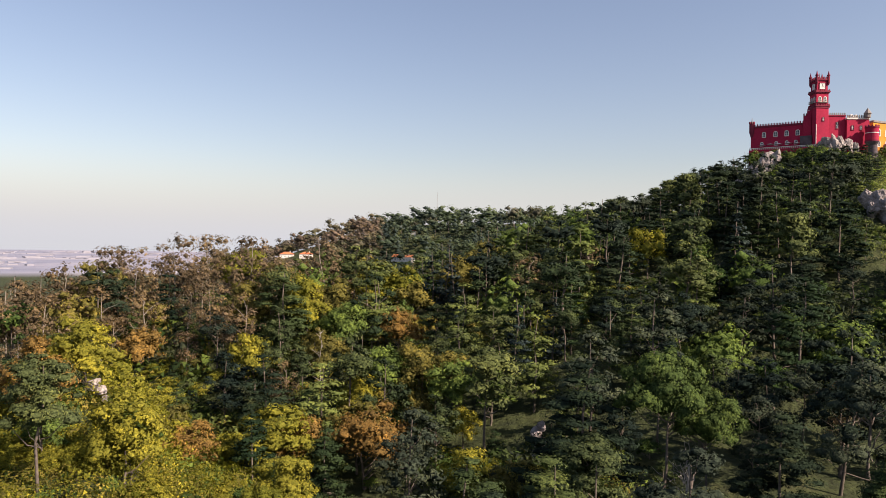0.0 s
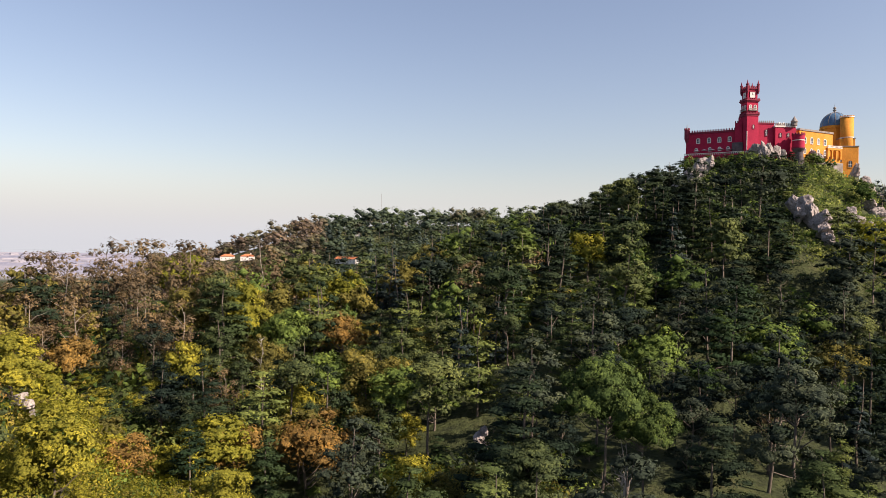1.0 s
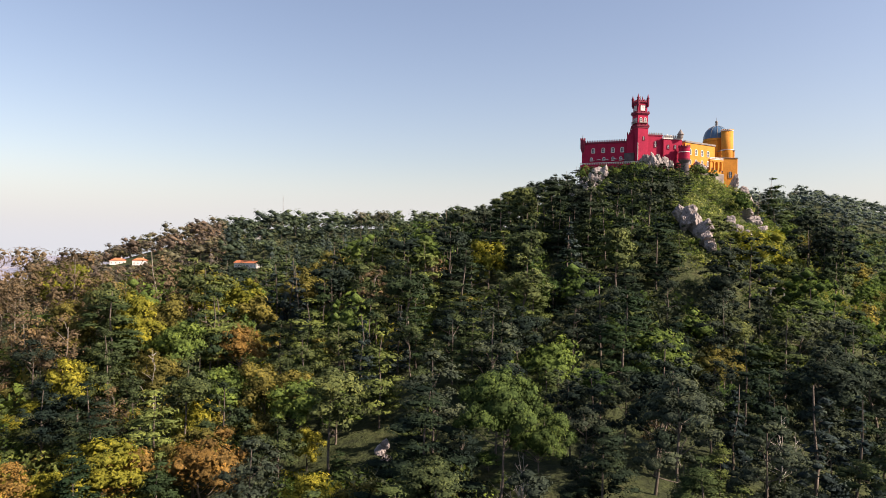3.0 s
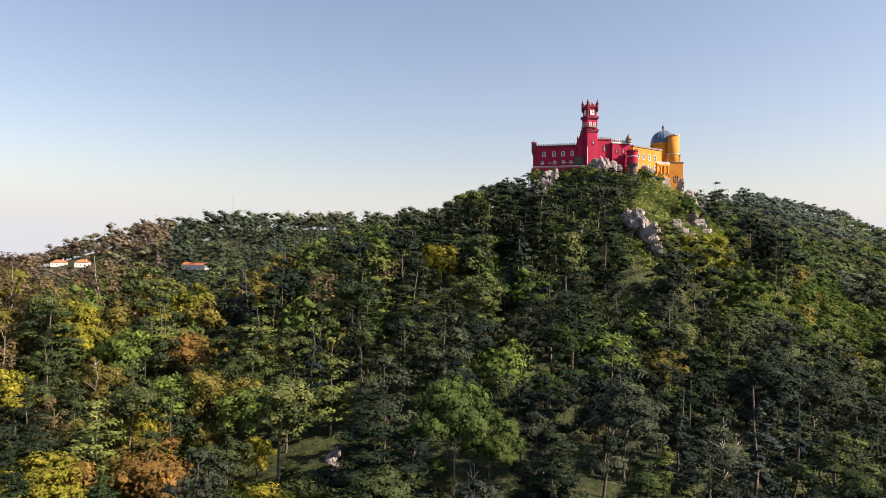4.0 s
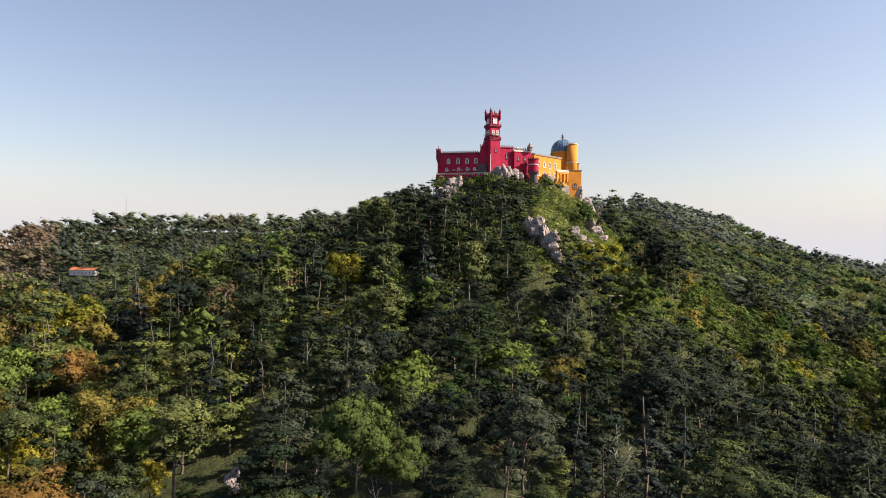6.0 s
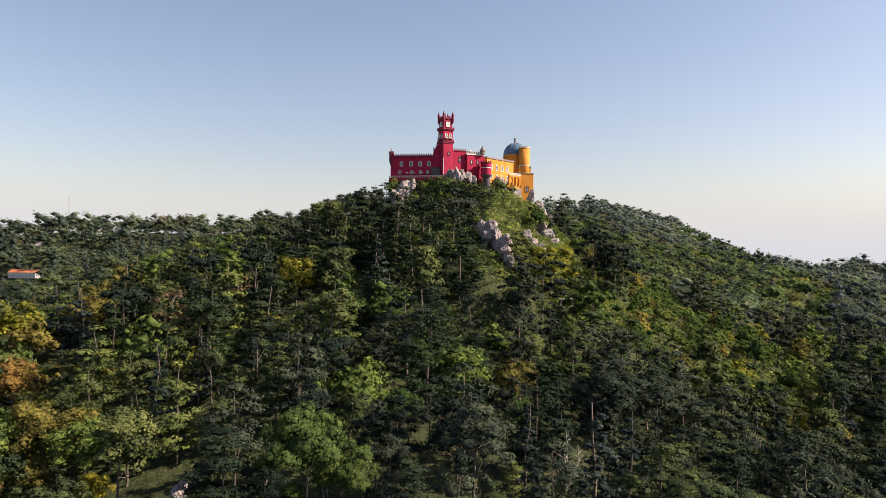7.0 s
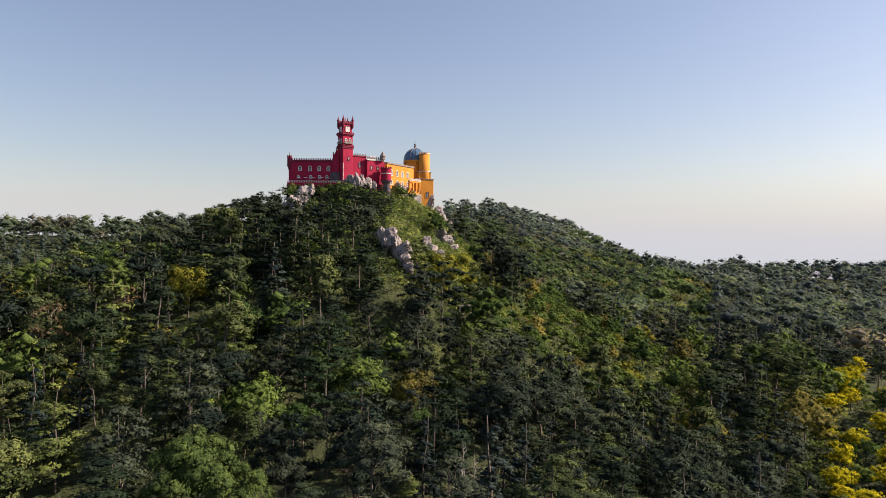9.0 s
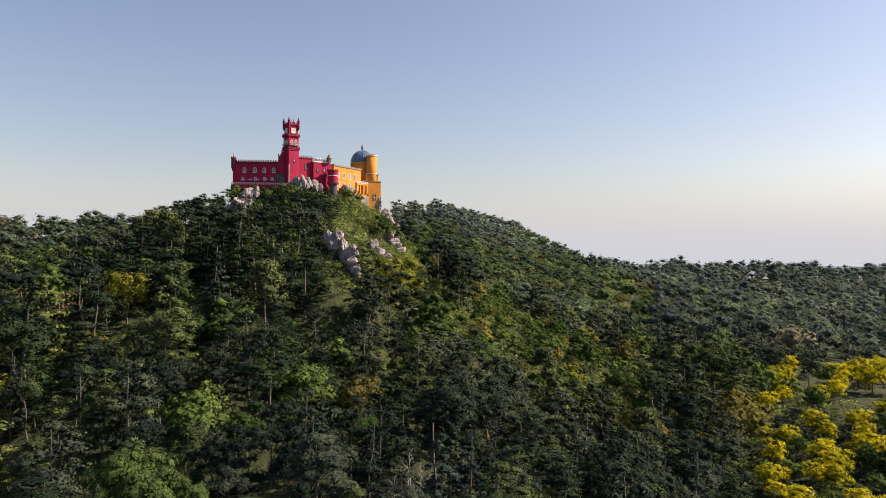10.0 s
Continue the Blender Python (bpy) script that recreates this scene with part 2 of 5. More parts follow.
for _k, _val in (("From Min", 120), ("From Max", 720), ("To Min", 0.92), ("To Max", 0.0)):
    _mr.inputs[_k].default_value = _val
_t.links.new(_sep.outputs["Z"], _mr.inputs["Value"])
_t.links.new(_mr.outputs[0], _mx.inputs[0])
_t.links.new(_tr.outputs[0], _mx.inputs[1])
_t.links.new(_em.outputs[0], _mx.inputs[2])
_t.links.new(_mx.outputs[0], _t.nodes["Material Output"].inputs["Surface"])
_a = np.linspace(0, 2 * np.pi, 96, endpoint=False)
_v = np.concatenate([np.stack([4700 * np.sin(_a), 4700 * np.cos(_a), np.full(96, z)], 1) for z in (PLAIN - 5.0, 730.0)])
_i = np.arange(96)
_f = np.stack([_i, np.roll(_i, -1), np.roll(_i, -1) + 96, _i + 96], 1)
tagged(new("backdrop", mesh_from("backdrop", _v, _f, HAZE, True)), "glowing ring painted as pale haze along the distant horizon", "backdrop", kind="structure")

# ---------------------------------------------------------------- building helpers


def part(name, bm, material, parent, label=""):
    """Links a bmesh as one mesh object under a thing or a part."""
    me = bpy.data.meshes.new(name)
    bm.normal_update()
    bm.to_mesh(me)
    bm.free()
    me.materials.append(material)
    ob = new(name, me)
    ob.parent = parent
    if name in ("battlement", "balustrade", "parapet"):
        tagged(ob, kind="stuff")
    if label:
        tagged(ob, label)
    return ob


def facade(x, y, turn):
    """The axes of a front: u to its right, v outwards, w up. Turned by degrees about z."""
    return Matrix.Translation((x, y, 0)) @ Matrix.Rotation(radians(turn), 4, "Z")


def box(bm, m, u0, u1, v0, v1, z0, z1, bevel=0.0):
    """A box along a front's axes; v runs outwards."""
    c = ((u0 + u1) / 2, -(v0 + v1) / 2, (z0 + z1) / 2)
    r = bmesh.ops.create_cube(bm, size=1, matrix=m @ Matrix.LocRotScale(c, None, (u1 - u0, abs(v1 - v0), z1 - z0)))
    if bevel:
        es = list({e for v in r["verts"] for e in v.link_edges})
        bmesh.ops.bevel(bm, geom=es, offset=bevel, segments=1, affect="EDGES")


def tube(bm, x, y, z0, z1, r0, r1=None, n=28, cap=True):
    """An upright round body, tapered."""
    r1 = r0 if r1 is None else r1
    bmesh.ops.create_cone(bm, cap_ends=cap, segments=n, radius1=r0, radius2=max(r1, 0.001), depth=z1 - z0,
                          matrix=Matrix.Translation((x, y, (z0 + z1) / 2)))


def merlons(bm, m, u0, u1, v, z, w=0.75, gap=0.75, h=1.1, thick=0.5):
    n = max(1, round((u1 - u0 + gap) / (w + gap)))
    step = (u1 - u0 - w) / max(1, n - 1)
    for i in range(n):
        a = u0 + i * step
        box(bm, m, a, a + w, v - thick, v, z, z + h)
        box(bm, m, a + w * 0.25, a + w * 0.75, v - thick * 0.8, v - thick * 0.2, z + h, z + h + 0.28)


def round_merlons(bm, x, y, r, z, n, w=0.7, h=1.0):
    for i in range(n):
        a = 2 * math.pi * i / n
        m = Matrix.Translation((x, y, 0)) @ Matrix.Rotation(a, 4, "Z")
        box(bm, m, -w / 2, w / 2, r - 0.45, r, z, z + h)


def window(parent, m, u, z, w, h, v=0.0, arch=True, frame_mat=None, name="window"):
    """A window in a front: a raised surround with an arched head, glass panes set back and glazing bars."""
    bm = bmesh.new()
    t = 0.28
    box(bm, m, u - w / 2 - t, u - w / 2, v - 0.1, v + 0.14, z - t, z + h)
    box(bm, m, u + w / 2, u + w / 2 + t, v - 0.1, v + 0.14, z - t, z + h)
    box(bm, m, u - w / 2, u + w / 2, v - 0.1, v + 0.20, z - t, z)
    if arch:
        k = 8
        for i in range(k):
            a0, a1 = math.pi * i / k, math.pi * (i + 1) / k
            ring = []
            for rr in (w / 2, w / 2 + t):
                for a in (a0, a1):
                    for vv in (v - 0.1, v + 0.14):
                        ring.append(bm.verts.new(m @ Vector((u + rr * math.cos(a), -vv, z + h + rr * math.sin(a) * 0.9))))
            bmesh.ops.convex_hull(bm, input=ring)
    else:
        box(bm, m, u - w / 2 - t, u + w / 2 + t, v - 0.1, v + 0.16, z + h, z + h + t)
    frame_ob = part(name, bm, frame_mat or WHITE, parent, "window with a pale stone surround")
    bm = bmesh.new()
    box(bm, m, u - w / 2, u + w / 2, v - 0.05, v + 0.03, z, z + h)
    if arch:
        bmesh.ops.create_cone(bm, cap_ends=True, segments=16, radius1=w / 2, radius2=w / 2, depth=0.08,
                              matrix=m @ Matrix.Translation((u, -v + 0.01, z + h)) @ Matrix.Rotation(radians(90), 4, "X"))
    part("pane", bm, PANE, frame_ob)
    bm = bmesh.new()
    box(bm, m, u - 0.06, u + 0.06, v + 0.02, v + 0.07, z, z + h + (w * 0.4 if arch else 0))
    box(bm, m, u - w / 2, u + w / 2, v + 0.02, v + 0.066, z + h * 0.55, z + h * 0.55 + 0.1)
    part("glazing_bar", bm, WHITE, frame_ob)
    return frame_ob


def rock(name, x, y, z, sx, sy, sz, seed, label, turn=0.0, sub=3, sharp=0.13):
    """A weathered granite block: split along a few planes, with worn edges."""
    r = random.Random(seed)
    planes = []
    for k in range(13):
        n = Vector((r.gauss(0, 1), r.gauss(0, 1), r.gauss(0, 0.8))).normalized()
        planes.append((n, r.uniform(0.55, 0.95)))
    bm = bmesh.new()
    bmesh.ops.create_icosphere(bm, subdivisions=sub + 1, radius=1)
    off = Vector((seed * 3.7, seed * 1.9, seed * 5.1))
    for v in bm.verts:
        p = v.co.normalized()
        k = 1.15
        for n, h in planes:
            c = p.dot(n)
            if c > 0.2:
                k = min(k, h / c)
        split = abs(noise.noise(Vector((p.x * 3.2, p.y * 3.2, p.z * 1.1)) + off))
        v.co = p * k * (1 + sharp * noise.noise(p * 2.5 + off) + 0.3 * sharp * noise.noise(p * 7 + off) - 1.6 * sharp * max(0.0, 0.12 - split) / 0.12)
    bmesh.ops.scale(bm, vec=(sx, sy, sz), verts=bm.verts)
    me = bpy.data.meshes.new(name)
    bm.to_mesh(me)
    bm.free()
    me.materials.append(GRANITE)
    ob = new(name, me)
    ob.matrix_basis = pose(x, y, z, r.uniform(-22, 22), r.uniform(-22, 22), turn)
    return tagged(ob, label, "rock", "granite outcrops")


# ---------------------------------------------------------------- the red palace
red = tagged(new("red_palace"), "crimson hilltop palace wing with battlements and clock tower", "palace")

WING = facade(-33.8, 378.5, -7)
WL, WZ, WT = 27.5, 147.0, 161.4
bm = bmesh.new()
box(bm, WING, 0, WL, -13, 0, WZ, WT, 0.1)
wing = part("wing", bm, RED, red)
bm = bmesh.new()
box(bm, WING, -0.15, WL, 0, 0.28, WT - 0.55, WT - 0.12)
box(bm, WING, -0.15, WL, -0.25, 0.36, WT - 0.12, WT + 0.35)
part("cornice", bm, TRIM, wing)
bm = bmesh.new()
merlons(bm, WING, 0.2, WL - 0.2, 0.30, WT + 0.35, 0.62, 0.66, 0.75)
part("battlement", bm, TRIM, wing, "dark red stepped battlement")
for k, u in enumerate((6.0, 11.2, 16.1, 20.9)):
    window(wing, WING, u, 156.2, 1.25, 1.7)
for k, u in enumerate((5.1, 11.6, 16.2, 20.2)):
    window(wing, WING, u, 152.0, 0.95, 1.15)
# corner turret
bm = bmesh.new()
_c = WING @ Vector((0.4, 0.2, 0))
tube(bm, _c.x, _c.y, 156.5, 158.8, 0.5, 1.25, 14)
tube(bm, _c.x, _c.y, 158.8, 163.2, 1.25, 1.25, 14)
round_merlons(bm, _c.x, _c.y, 1.35, 163.2, 7, 0.55, 0.9)
turret = part("corner_turret", bm, TRIM, wing, "slender round corner turret")
bm = bmesh.new()
tube(bm, _c.x, _c.y, 163.2, 166.2, 0.35, 0.05, 10)
part("spire", bm, STONE, turret)
# lower terrace in front of the wing
bm = bmesh.new()
box(bm, WING, 0.4, WL + 2.5, -0.5, 5.5, 140.5, 149.4, 0.15)
terrace = part("terrace", bm, RED, red, "red plastered terrace wall")
bm = bmesh.new()
box(bm, WING, 0.4, WL + 2.5, 5.0, 5.4, 150.15, 150.35)
for i in range(34):
    u = 0.5 + i * (WL + 1.7) / 33
    box(bm, WING, u, u + 0.28, 5.05, 5.35, 149.4, 150.15)
part("balustrade", bm, WHITE, terrace, "pale stone balustrade")
# tower
TW = facade(-4.3, 375.2, 30)
bm = bmesh.new()
box(bm, TW, -3.0, 3.0, -3.0, 3.0, 146, 168.2, 0.12)
box(bm, TW, -2.85, 2.85, -2.85, 2.85, 168.2, 175.2)
box(bm, TW, -2.55, 2.55, -2.55, 2.55, 175.2, 181.0)
tower = part("clock_tower", bm, RED, red, "square crimson clock tower")
for z0, z1, r in ((167.6, 168.3, 3.25), (168.3, 168.7, 3.45), (174.4, 174.9, 3.2), (174.9, 175.5, 3.5), (180.2, 180.6, 2.8), (180.6, 181.1, 3.05)):
    bm = bmesh.new()
    box(bm, TW, -r, r, -r, r, z0, z1)
    part("cornice", bm, TRIM, tower)
bm = bmesh.new()
for side in range(4):
    f = TW @ Matrix.Rotation(math.pi / 2 * side, 4, "Z")
    merlons(bm, f, -2.0, 2.0, 3.0, 181.1, 0.6, 0.55, 0.8)
    merlons(bm, f, -3.1, 3.1, 3.45, 175.5, 0.4, 0.5, 0.5, 0.3)
    merlons(bm, f, -3.2, 3.2, 3.4, 168.7, 0.35, 0.45, 0.6, 0.25)
part("battlement", bm, TRIM, tower)
for su in (-1, 1):
    for sv in (-1, 1):
        bm = bmesh.new()
        p = TW @ Vector((2.75 * su, 2.75 * sv, 0))
        tube(bm, p.x, p.y, 178.2, 179.4, 0.2, 0.62, 10)
        tube(bm, p.x, p.y, 179.4, 182.6, 0.62, 0.62, 10)
        tube(bm, p.x, p.y, 182.6, 183.0, 0.75, 0.75, 10)
        tube(bm, p.x, p.y, 183.0, 185.0, 0.5, 0.04, 10)
        part("pinnacle", bm, TRIM, tower, "slim corner turret with a pointed cap")
bm = bmesh.new()
tube(bm, -4.3, 375.2, 181.0, 184.4, 0.4, 0.08, 8)
part("flagpole", bm, STONE, tower)
for side in (0, 3):
    f = TW @ Matrix.Rotation(math.pi / 2 * side, 4, "Z")
    bm = bmesh.new()
    box(bm, f, -1.35, 1.35, 2.5, 2.66, 176.4, 179.2)
    clock = part("clock_face", bm, WHITE, tower, "white square clock face")
    bm = bmesh.new()
    for w in (1.5,):
        box(bm, f, -w, w, 2.5, 2.8, 179.2, 179.45)
        box(bm, f, -w, w, 2.5, 2.8, 176.15, 176.4)
        box(bm, f, -w, -w + 0.16, 2.5, 2.8, 176.4, 179.2)
        box(bm, f, w - 0.16, w, 2.5, 2.8, 176.4, 179.2)
    part("surround", bm, TRIM, clock)
    bm = bmesh.new()
    box(bm, f, -0.07, 0.07, 2.66, 2.72, 177.75, 178.85)
    box(bm, f, -0.07, 0.75, 2.66, 2.715, 177.72, 177.88)
    part("pointer", bm, DARK_WOOD, clock)
    window(tower, f, -1.2, 170.8, 0.9, 1.5, 2.86)
    window(tower, f, 1.2, 170.8, 0.9, 1.5, 2.86)
    bm = bmesh.new()
    box(bm, f, -2.4, 2.4, 2.85, 3.7, 170.0, 170.3)
    box(bm, f, -2.4, 2.4, 3.55, 3.7, 170.95, 171.1)
    for i in range(9):
        box(bm, f, -2.35 + i * 0.57, -2.2 + i * 0.57, 3.57, 3.68, 170.3, 170.95)
    part("balcony", bm, STONE, tower, "grey stone balcony")
window(tower, TW, 0.4, 161.5, 0.8, 1.4, 3.0, frame_mat=TRIM)
# stepped stair tower against the clock tower
bm = bmesh.new()
ST = facade(-10.4, 374.6, -8)
box(bm, ST, -0.3, 3.2, -5, 0.4, 148, 164.8, 0.1)
box(bm, ST, 1.2, 3.4, -4, 0.1, 164.8, 167.0)
stair = part("stair_tower", bm, RED, red)
bm = bmesh.new()
merlons(bm, ST, -0.3, 1.2, 0.45, 164.8, 0.5, 0.5, 0.8)
merlons(bm, ST, 1.3, 3.3, 0.15, 167.0, 0.5, 0.5, 0.7)
part("battlement", bm, TRIM, stair)
bm = bmesh.new()
box(bm, ST, -1.5, 3.6, 0.0, 1.2, 144, 155.2, 0.2)
part("footing", bm, DARK_STONE, red, "grey stone footing, darkened for shade")
bm = bmesh.new()
_c = TW @ Vector((-2.9, -3.15, 0))
tube(bm, _c.x, _c.y, 150, 160, 0.16, 0.16, 8)
part("drainpipe", bm, WHITE, tower)
# chapel block and east block
CH = facade(-0.9, 374.2, 24)
bm = bmesh.new()
box(bm, CH, 0, 8.4, -11, 0, 146, 164.2, 0.1)
chapel = part("chapel_block", bm, RED, red)
bm = bmesh.new()
box(bm, CH, -0.1, 8.5, -11.1, 0.22, 163.9, 164.5)
part("cornice", bm, TRIM, chapel)
bm = bmesh.new()
merlons(bm, CH, 0.2, 8.2, 0.2, 164.5, 0.45, 0.5, 0.7, 0.35)
part("battlement", bm, STONE, chapel)
bm = bmesh.new()
EB = facade(7.2, 376.2, 26)
box(bm, EB, 0, 10.2, -12, 0, 146, 162.6, 0.1)
east = part("east_block", bm, RED, red)
bm = bmesh.new()
box(bm, EB, -0.15, 10.35, -12.1, 0.25, 162.2, 162.9)
part("cornice", bm, WHITE, east, "pale string course")
bm = bmesh.new()
merlons(bm, EB, 0.1, 10.1, 0.2, 162.9, 0.6, 0.5, 1.1, 0.4)
part("battlement", bm, STONE, east)
bm = bmesh.new()
_c = EB @ Vector((9.0, -0.6, 0))
tube(bm, _c.x, _c.y, 162.9, 164.6, 1.35, 1.35, 8)
tube(bm, _c.x, _c.y, 164.6, 164.9, 1.7, 1.7, 8)
tube(bm, _c.x, _c.y, 164.9, 167.4, 1.6, 0.08, 8)
part("pavilion_cap", bm, STONE, east, "small grey roof pavilion with a pointed cap")
for _u, _v in ((3.2, -2.5), (5.6, -3.2)):
    bm = bmesh.new()
    _c = EB @ Vector((_u, -_v, 0))
    tube(bm, _c.x, _c.y, 162.6, 164.0, 0.9, 0.9, 10)
    bmesh.ops.create_uvsphere(bm, u_segments=14, v_segments=8, radius=1.0, matrix=Matrix.Translation((_c.x, _c.y, 164.0)))
    part("roof_lantern", bm, WHITE, east, "small white domed lantern")
for u in (2.6, 6.4):
    window(east, EB, u, 157.4, 1.0, 1.5, 0.0, frame_mat=TRIM)
window(chapel, CH, 4.6, 158.2, 1.1, 2.4, 0.0, frame_mat=TRIM)
# round bastion on a tall stone buttress
bm = bmesh.new()
_x, _y = 17.3, 376.6
tube(bm, _x, _y, 151.8, 157.6, 2.75, 2.75, 30)
bast = part("bastion", bm, RED, red, "round crimson bastion")
for z0, z1, r in ((157.6, 158.1, 3.0), (155.0, 155.35, 2.83), (151.2, 151.9, 2.95)):
    bm = bmesh.new()
    tube(bm, _x, _y, z0, z1, r, r, 30)
    part("string_course", bm, WHITE if z1 < 156 and z0 > 154 else TRIM, bast)
bm = bmesh.new()
round_merlons(bm, _x, _y, 2.9, 158.1, 12, 0.7, 0.6)
part("battlement", bm, TRIM, bast)
bm = bmesh.new()
tube(bm, _x, _y, 149.6, 151.2, 1.9, 2.95, 30)
tube(bm, _x + 0.3, _y, 138, 149.6, 2.4, 1.9, 24)
part("buttress", bm, DARK_STONE, bast, "tapering grey masonry buttress")

# ---------------------------------------------------------------- the yellow palace
yel = tagged(new("yellow_palace"), "ochre yellow palace with blue tiled dome and round tower", "palace")
YW = facade(18.2, 388.0, 50)
bm = bmesh.new()
box(bm, YW, 0, 25, -12, 0, 146, 162.2, 0.1)
ywing = part("wing", bm, YELLOW, yel)
bm = bmesh.new()
box(bm, YW, -0.2, 25.2, -12.2, 0.35, 162.0, 162.9)
part("cornice", bm, STONE, ywing, "dark grey cornice")
for u in (4, 9, 14, 19):
    window(ywing, YW, u, 156.0, 1.5, 2.2)
for u in (4, 9, 14, 19):
    window(ywing, YW, u, 151.0, 1.3, 1.8)
# terrace with arcades
AR = facade(21.5, 388.5, 42)
bm = bmesh.new()
for i in range(4):
    u = 9.6 + i * 2.7
    box(bm, AR, u, u + 0.75, 2.4, 3.4, 148, 152.4)
    if i < 3:
        for k in range(6):
            a0, a1 = math.pi * k / 6, math.pi * (k + 1) / 6
            ring = [bm.verts.new(AR @ Vector((u + 1.725 + c * 0.975, -w, z))) for w in (2.4, 3.4)
                    for c, z in ((math.cos(a0), 151.4 + math.sin(a0)), (math.cos(a1), 151.4 + math.sin(a1)), (math.cos(a0), 152.5), (math.cos(a1), 152.5))]
            bmesh.ops.convex_hull(bm, input=ring)
box(bm, AR, 9.4, 18.6, 2.2, 3.6, 152.4, 153.4)
box(bm, AR, 9.4, 18.6, -1.0, 2.4, 144, 148.6)
arc = part("arcade", bm, YELLOW, yel, "ochre arcade with open arches")
bm = bmesh.new()
box(bm, AR, 9.4, 18.6, 3.2, 3.6, 154.3, 154.5)
box(bm, AR, 9.4, 18.6, 2.1, 3.7, 153.4, 153.6)
for i in range(12):
    u = 9.5 + i * 0.8
    box(bm, AR, u, u + 0.3, 3.25, 3.55, 153.6, 154.3)
part("balustrade", bm, WHITE, arc, "white balustrade")
bm = bmesh.new()
box(bm, YW, 5.5, 12.5, 0.0, 1.3, 149.6, 150.0)
box(bm, YW, 5.5, 12.5, 1.1, 1.3, 150.9, 151.1)
for i in range(10):
    box(bm, YW, 5.6 + i * 0.74, 5.8 + i * 0.74, 1.12, 1.28, 150.0, 150.9)
for u in (5.7, 8.0, 10.3, 12.1):
    box(bm, YW, u, u + 0.3, 0.0, 1.1, 148.6, 149.6)
part("balcony", bm, YELLOW, ywing, "ochre balcony on brackets")
bm = bmesh.new()
box(bm, AR, 2.0, 18.6, -1, 4.3, 136, 146.0, 0.2)
part("retaining_wall", bm, STONE, yel, "grey masonry retaining wall")
# drum and dome
DX, DY = 36.3, 424.0
bm = bmesh.new()
tube(bm, DX, DY, 146, 167.0, 6.9, 6.9, 8)
drum = part("drum", bm, YELLOW, yel, "ochre octagonal drum")
bm = bmesh.new()
tube(bm, DX, DY, 166.9, 167.4, 7.3, 7.3, 8)
tube(bm, DX, DY, 167.4, 168.3, 6.95, 6.95, 24)
part("cornice", bm, YELLOW, drum)
bm = bmesh.new()
bmesh.ops.create_uvsphere(bm, u_segments=32, v_segments=20, radius=6.8, matrix=Matrix.Translation((DX, DY, 168.3)) @ Matrix.Diagonal((1, 1, 1.12, 1)))
bmesh.ops.delete(bm, geom=[v for v in bm.verts if v.co.z < 167.8], context="VERTS")
for f in bm.faces:
    f.smooth = True
dome = part("dome", bm, DOME, yel, "blue grey tiled dome")
for i in range(12):
    bm = bmesh.new()
    pts = []
    for j in range(9):
        a = math.pi / 2 * j / 8
        pts.append((DX + 6.84 * math.cos(a) * math.cos(i * math.pi / 6), DY + 6.84 * math.cos(a) * math.sin(i * math.pi / 6), 168.3 + 6.84 * 1.12 * math.sin(a)))
    for p, q in zip(pts[:-1], pts[1:]):
        p, q = Vector(p), Vector(q)
        bmesh.ops.create_cone(bm, cap_ends=True, segments=5, radius1=0.13, radius2=0.13, depth=(q - p).length,
                              matrix=Matrix.Translation((p + q) / 2) @ (q - p).to_track_quat("Z", "Y").to_matrix().to_4x4())
    part("rib", bm, STONE, dome)
bm = bmesh.new()
tube(bm, DX, DY, 175.6, 177.0, 0.7, 0.55, 12)
tube(bm, DX, DY, 177.0, 177.3, 0.95, 0.95, 12)
bmesh.ops.create_uvsphere(bm, u_segments=12, v_segments=8, radius=0.75, matrix=Matrix.Translation((DX, DY, 178.2)))
tube(bm, DX, DY, 178.6, 180.8, 0.12, 0.04, 8)
part("finial", bm, STONE, dome, "dark ball finial")
# round tower
RX, RY = 41.2, 415.8
bm = bmesh.new()
tube(bm, RX, RY, 146, 171.4, 3.15, 3.15, 40)
for f in bm.faces:
    f.smooth = len(f.verts) == 4
rt = part("round_tower", bm, YELLOW, yel, "plain round ochre tower")
bm = bmesh.new()
tube(bm, RX, RY, 171.4, 171.9, 3.4, 3.4, 40)
part("string_course", bm, WHITE, rt)
bm = bmesh.new()
tube(bm, RX, RY, 160.9, 161.3, 3.28, 3.28, 40)
part("string_course", bm, WHITE, rt)
bm = bmesh.new()
round_merlons(bm, RX, RY, 3.35, 171.9, 18, 0.7, 0.35)
part("parapet", bm, YELLOW, rt)
# lower bastion with pointed openings
LB = facade(35.5, 411.0, 14)
bm = bmesh.new()
box(bm, LB, 0, 11.3, -9, 0, 138, 156.2, 0.1)
box(bm, LB, 2.6, 10.0, -8, -1.0, 156.2, 160.4, 0.1)
low = part("lower_bastion", bm, YELLOW, yel, "square ochre bastion")
bm = bmesh.new()
box(bm, LB, -0.25, 11.5, -9.2, 0.25, 156.2, 156.6)
box(bm, LB, 2.4, 10.2, -8.2, -0.85, 160.4, 160.8)
part("cornice", bm, STONE, low)
window(low, LB, 2.6, 148.4, 1.5, 2.0, frame_mat=YELLOW)
window(low, LB, 7.4, 145.6, 1.9, 2.6, frame_mat=YELLOW)
window(low, LB, 5.0, 157.2, 1.0, 1.5, -1.0, frame_mat=YELLOW)

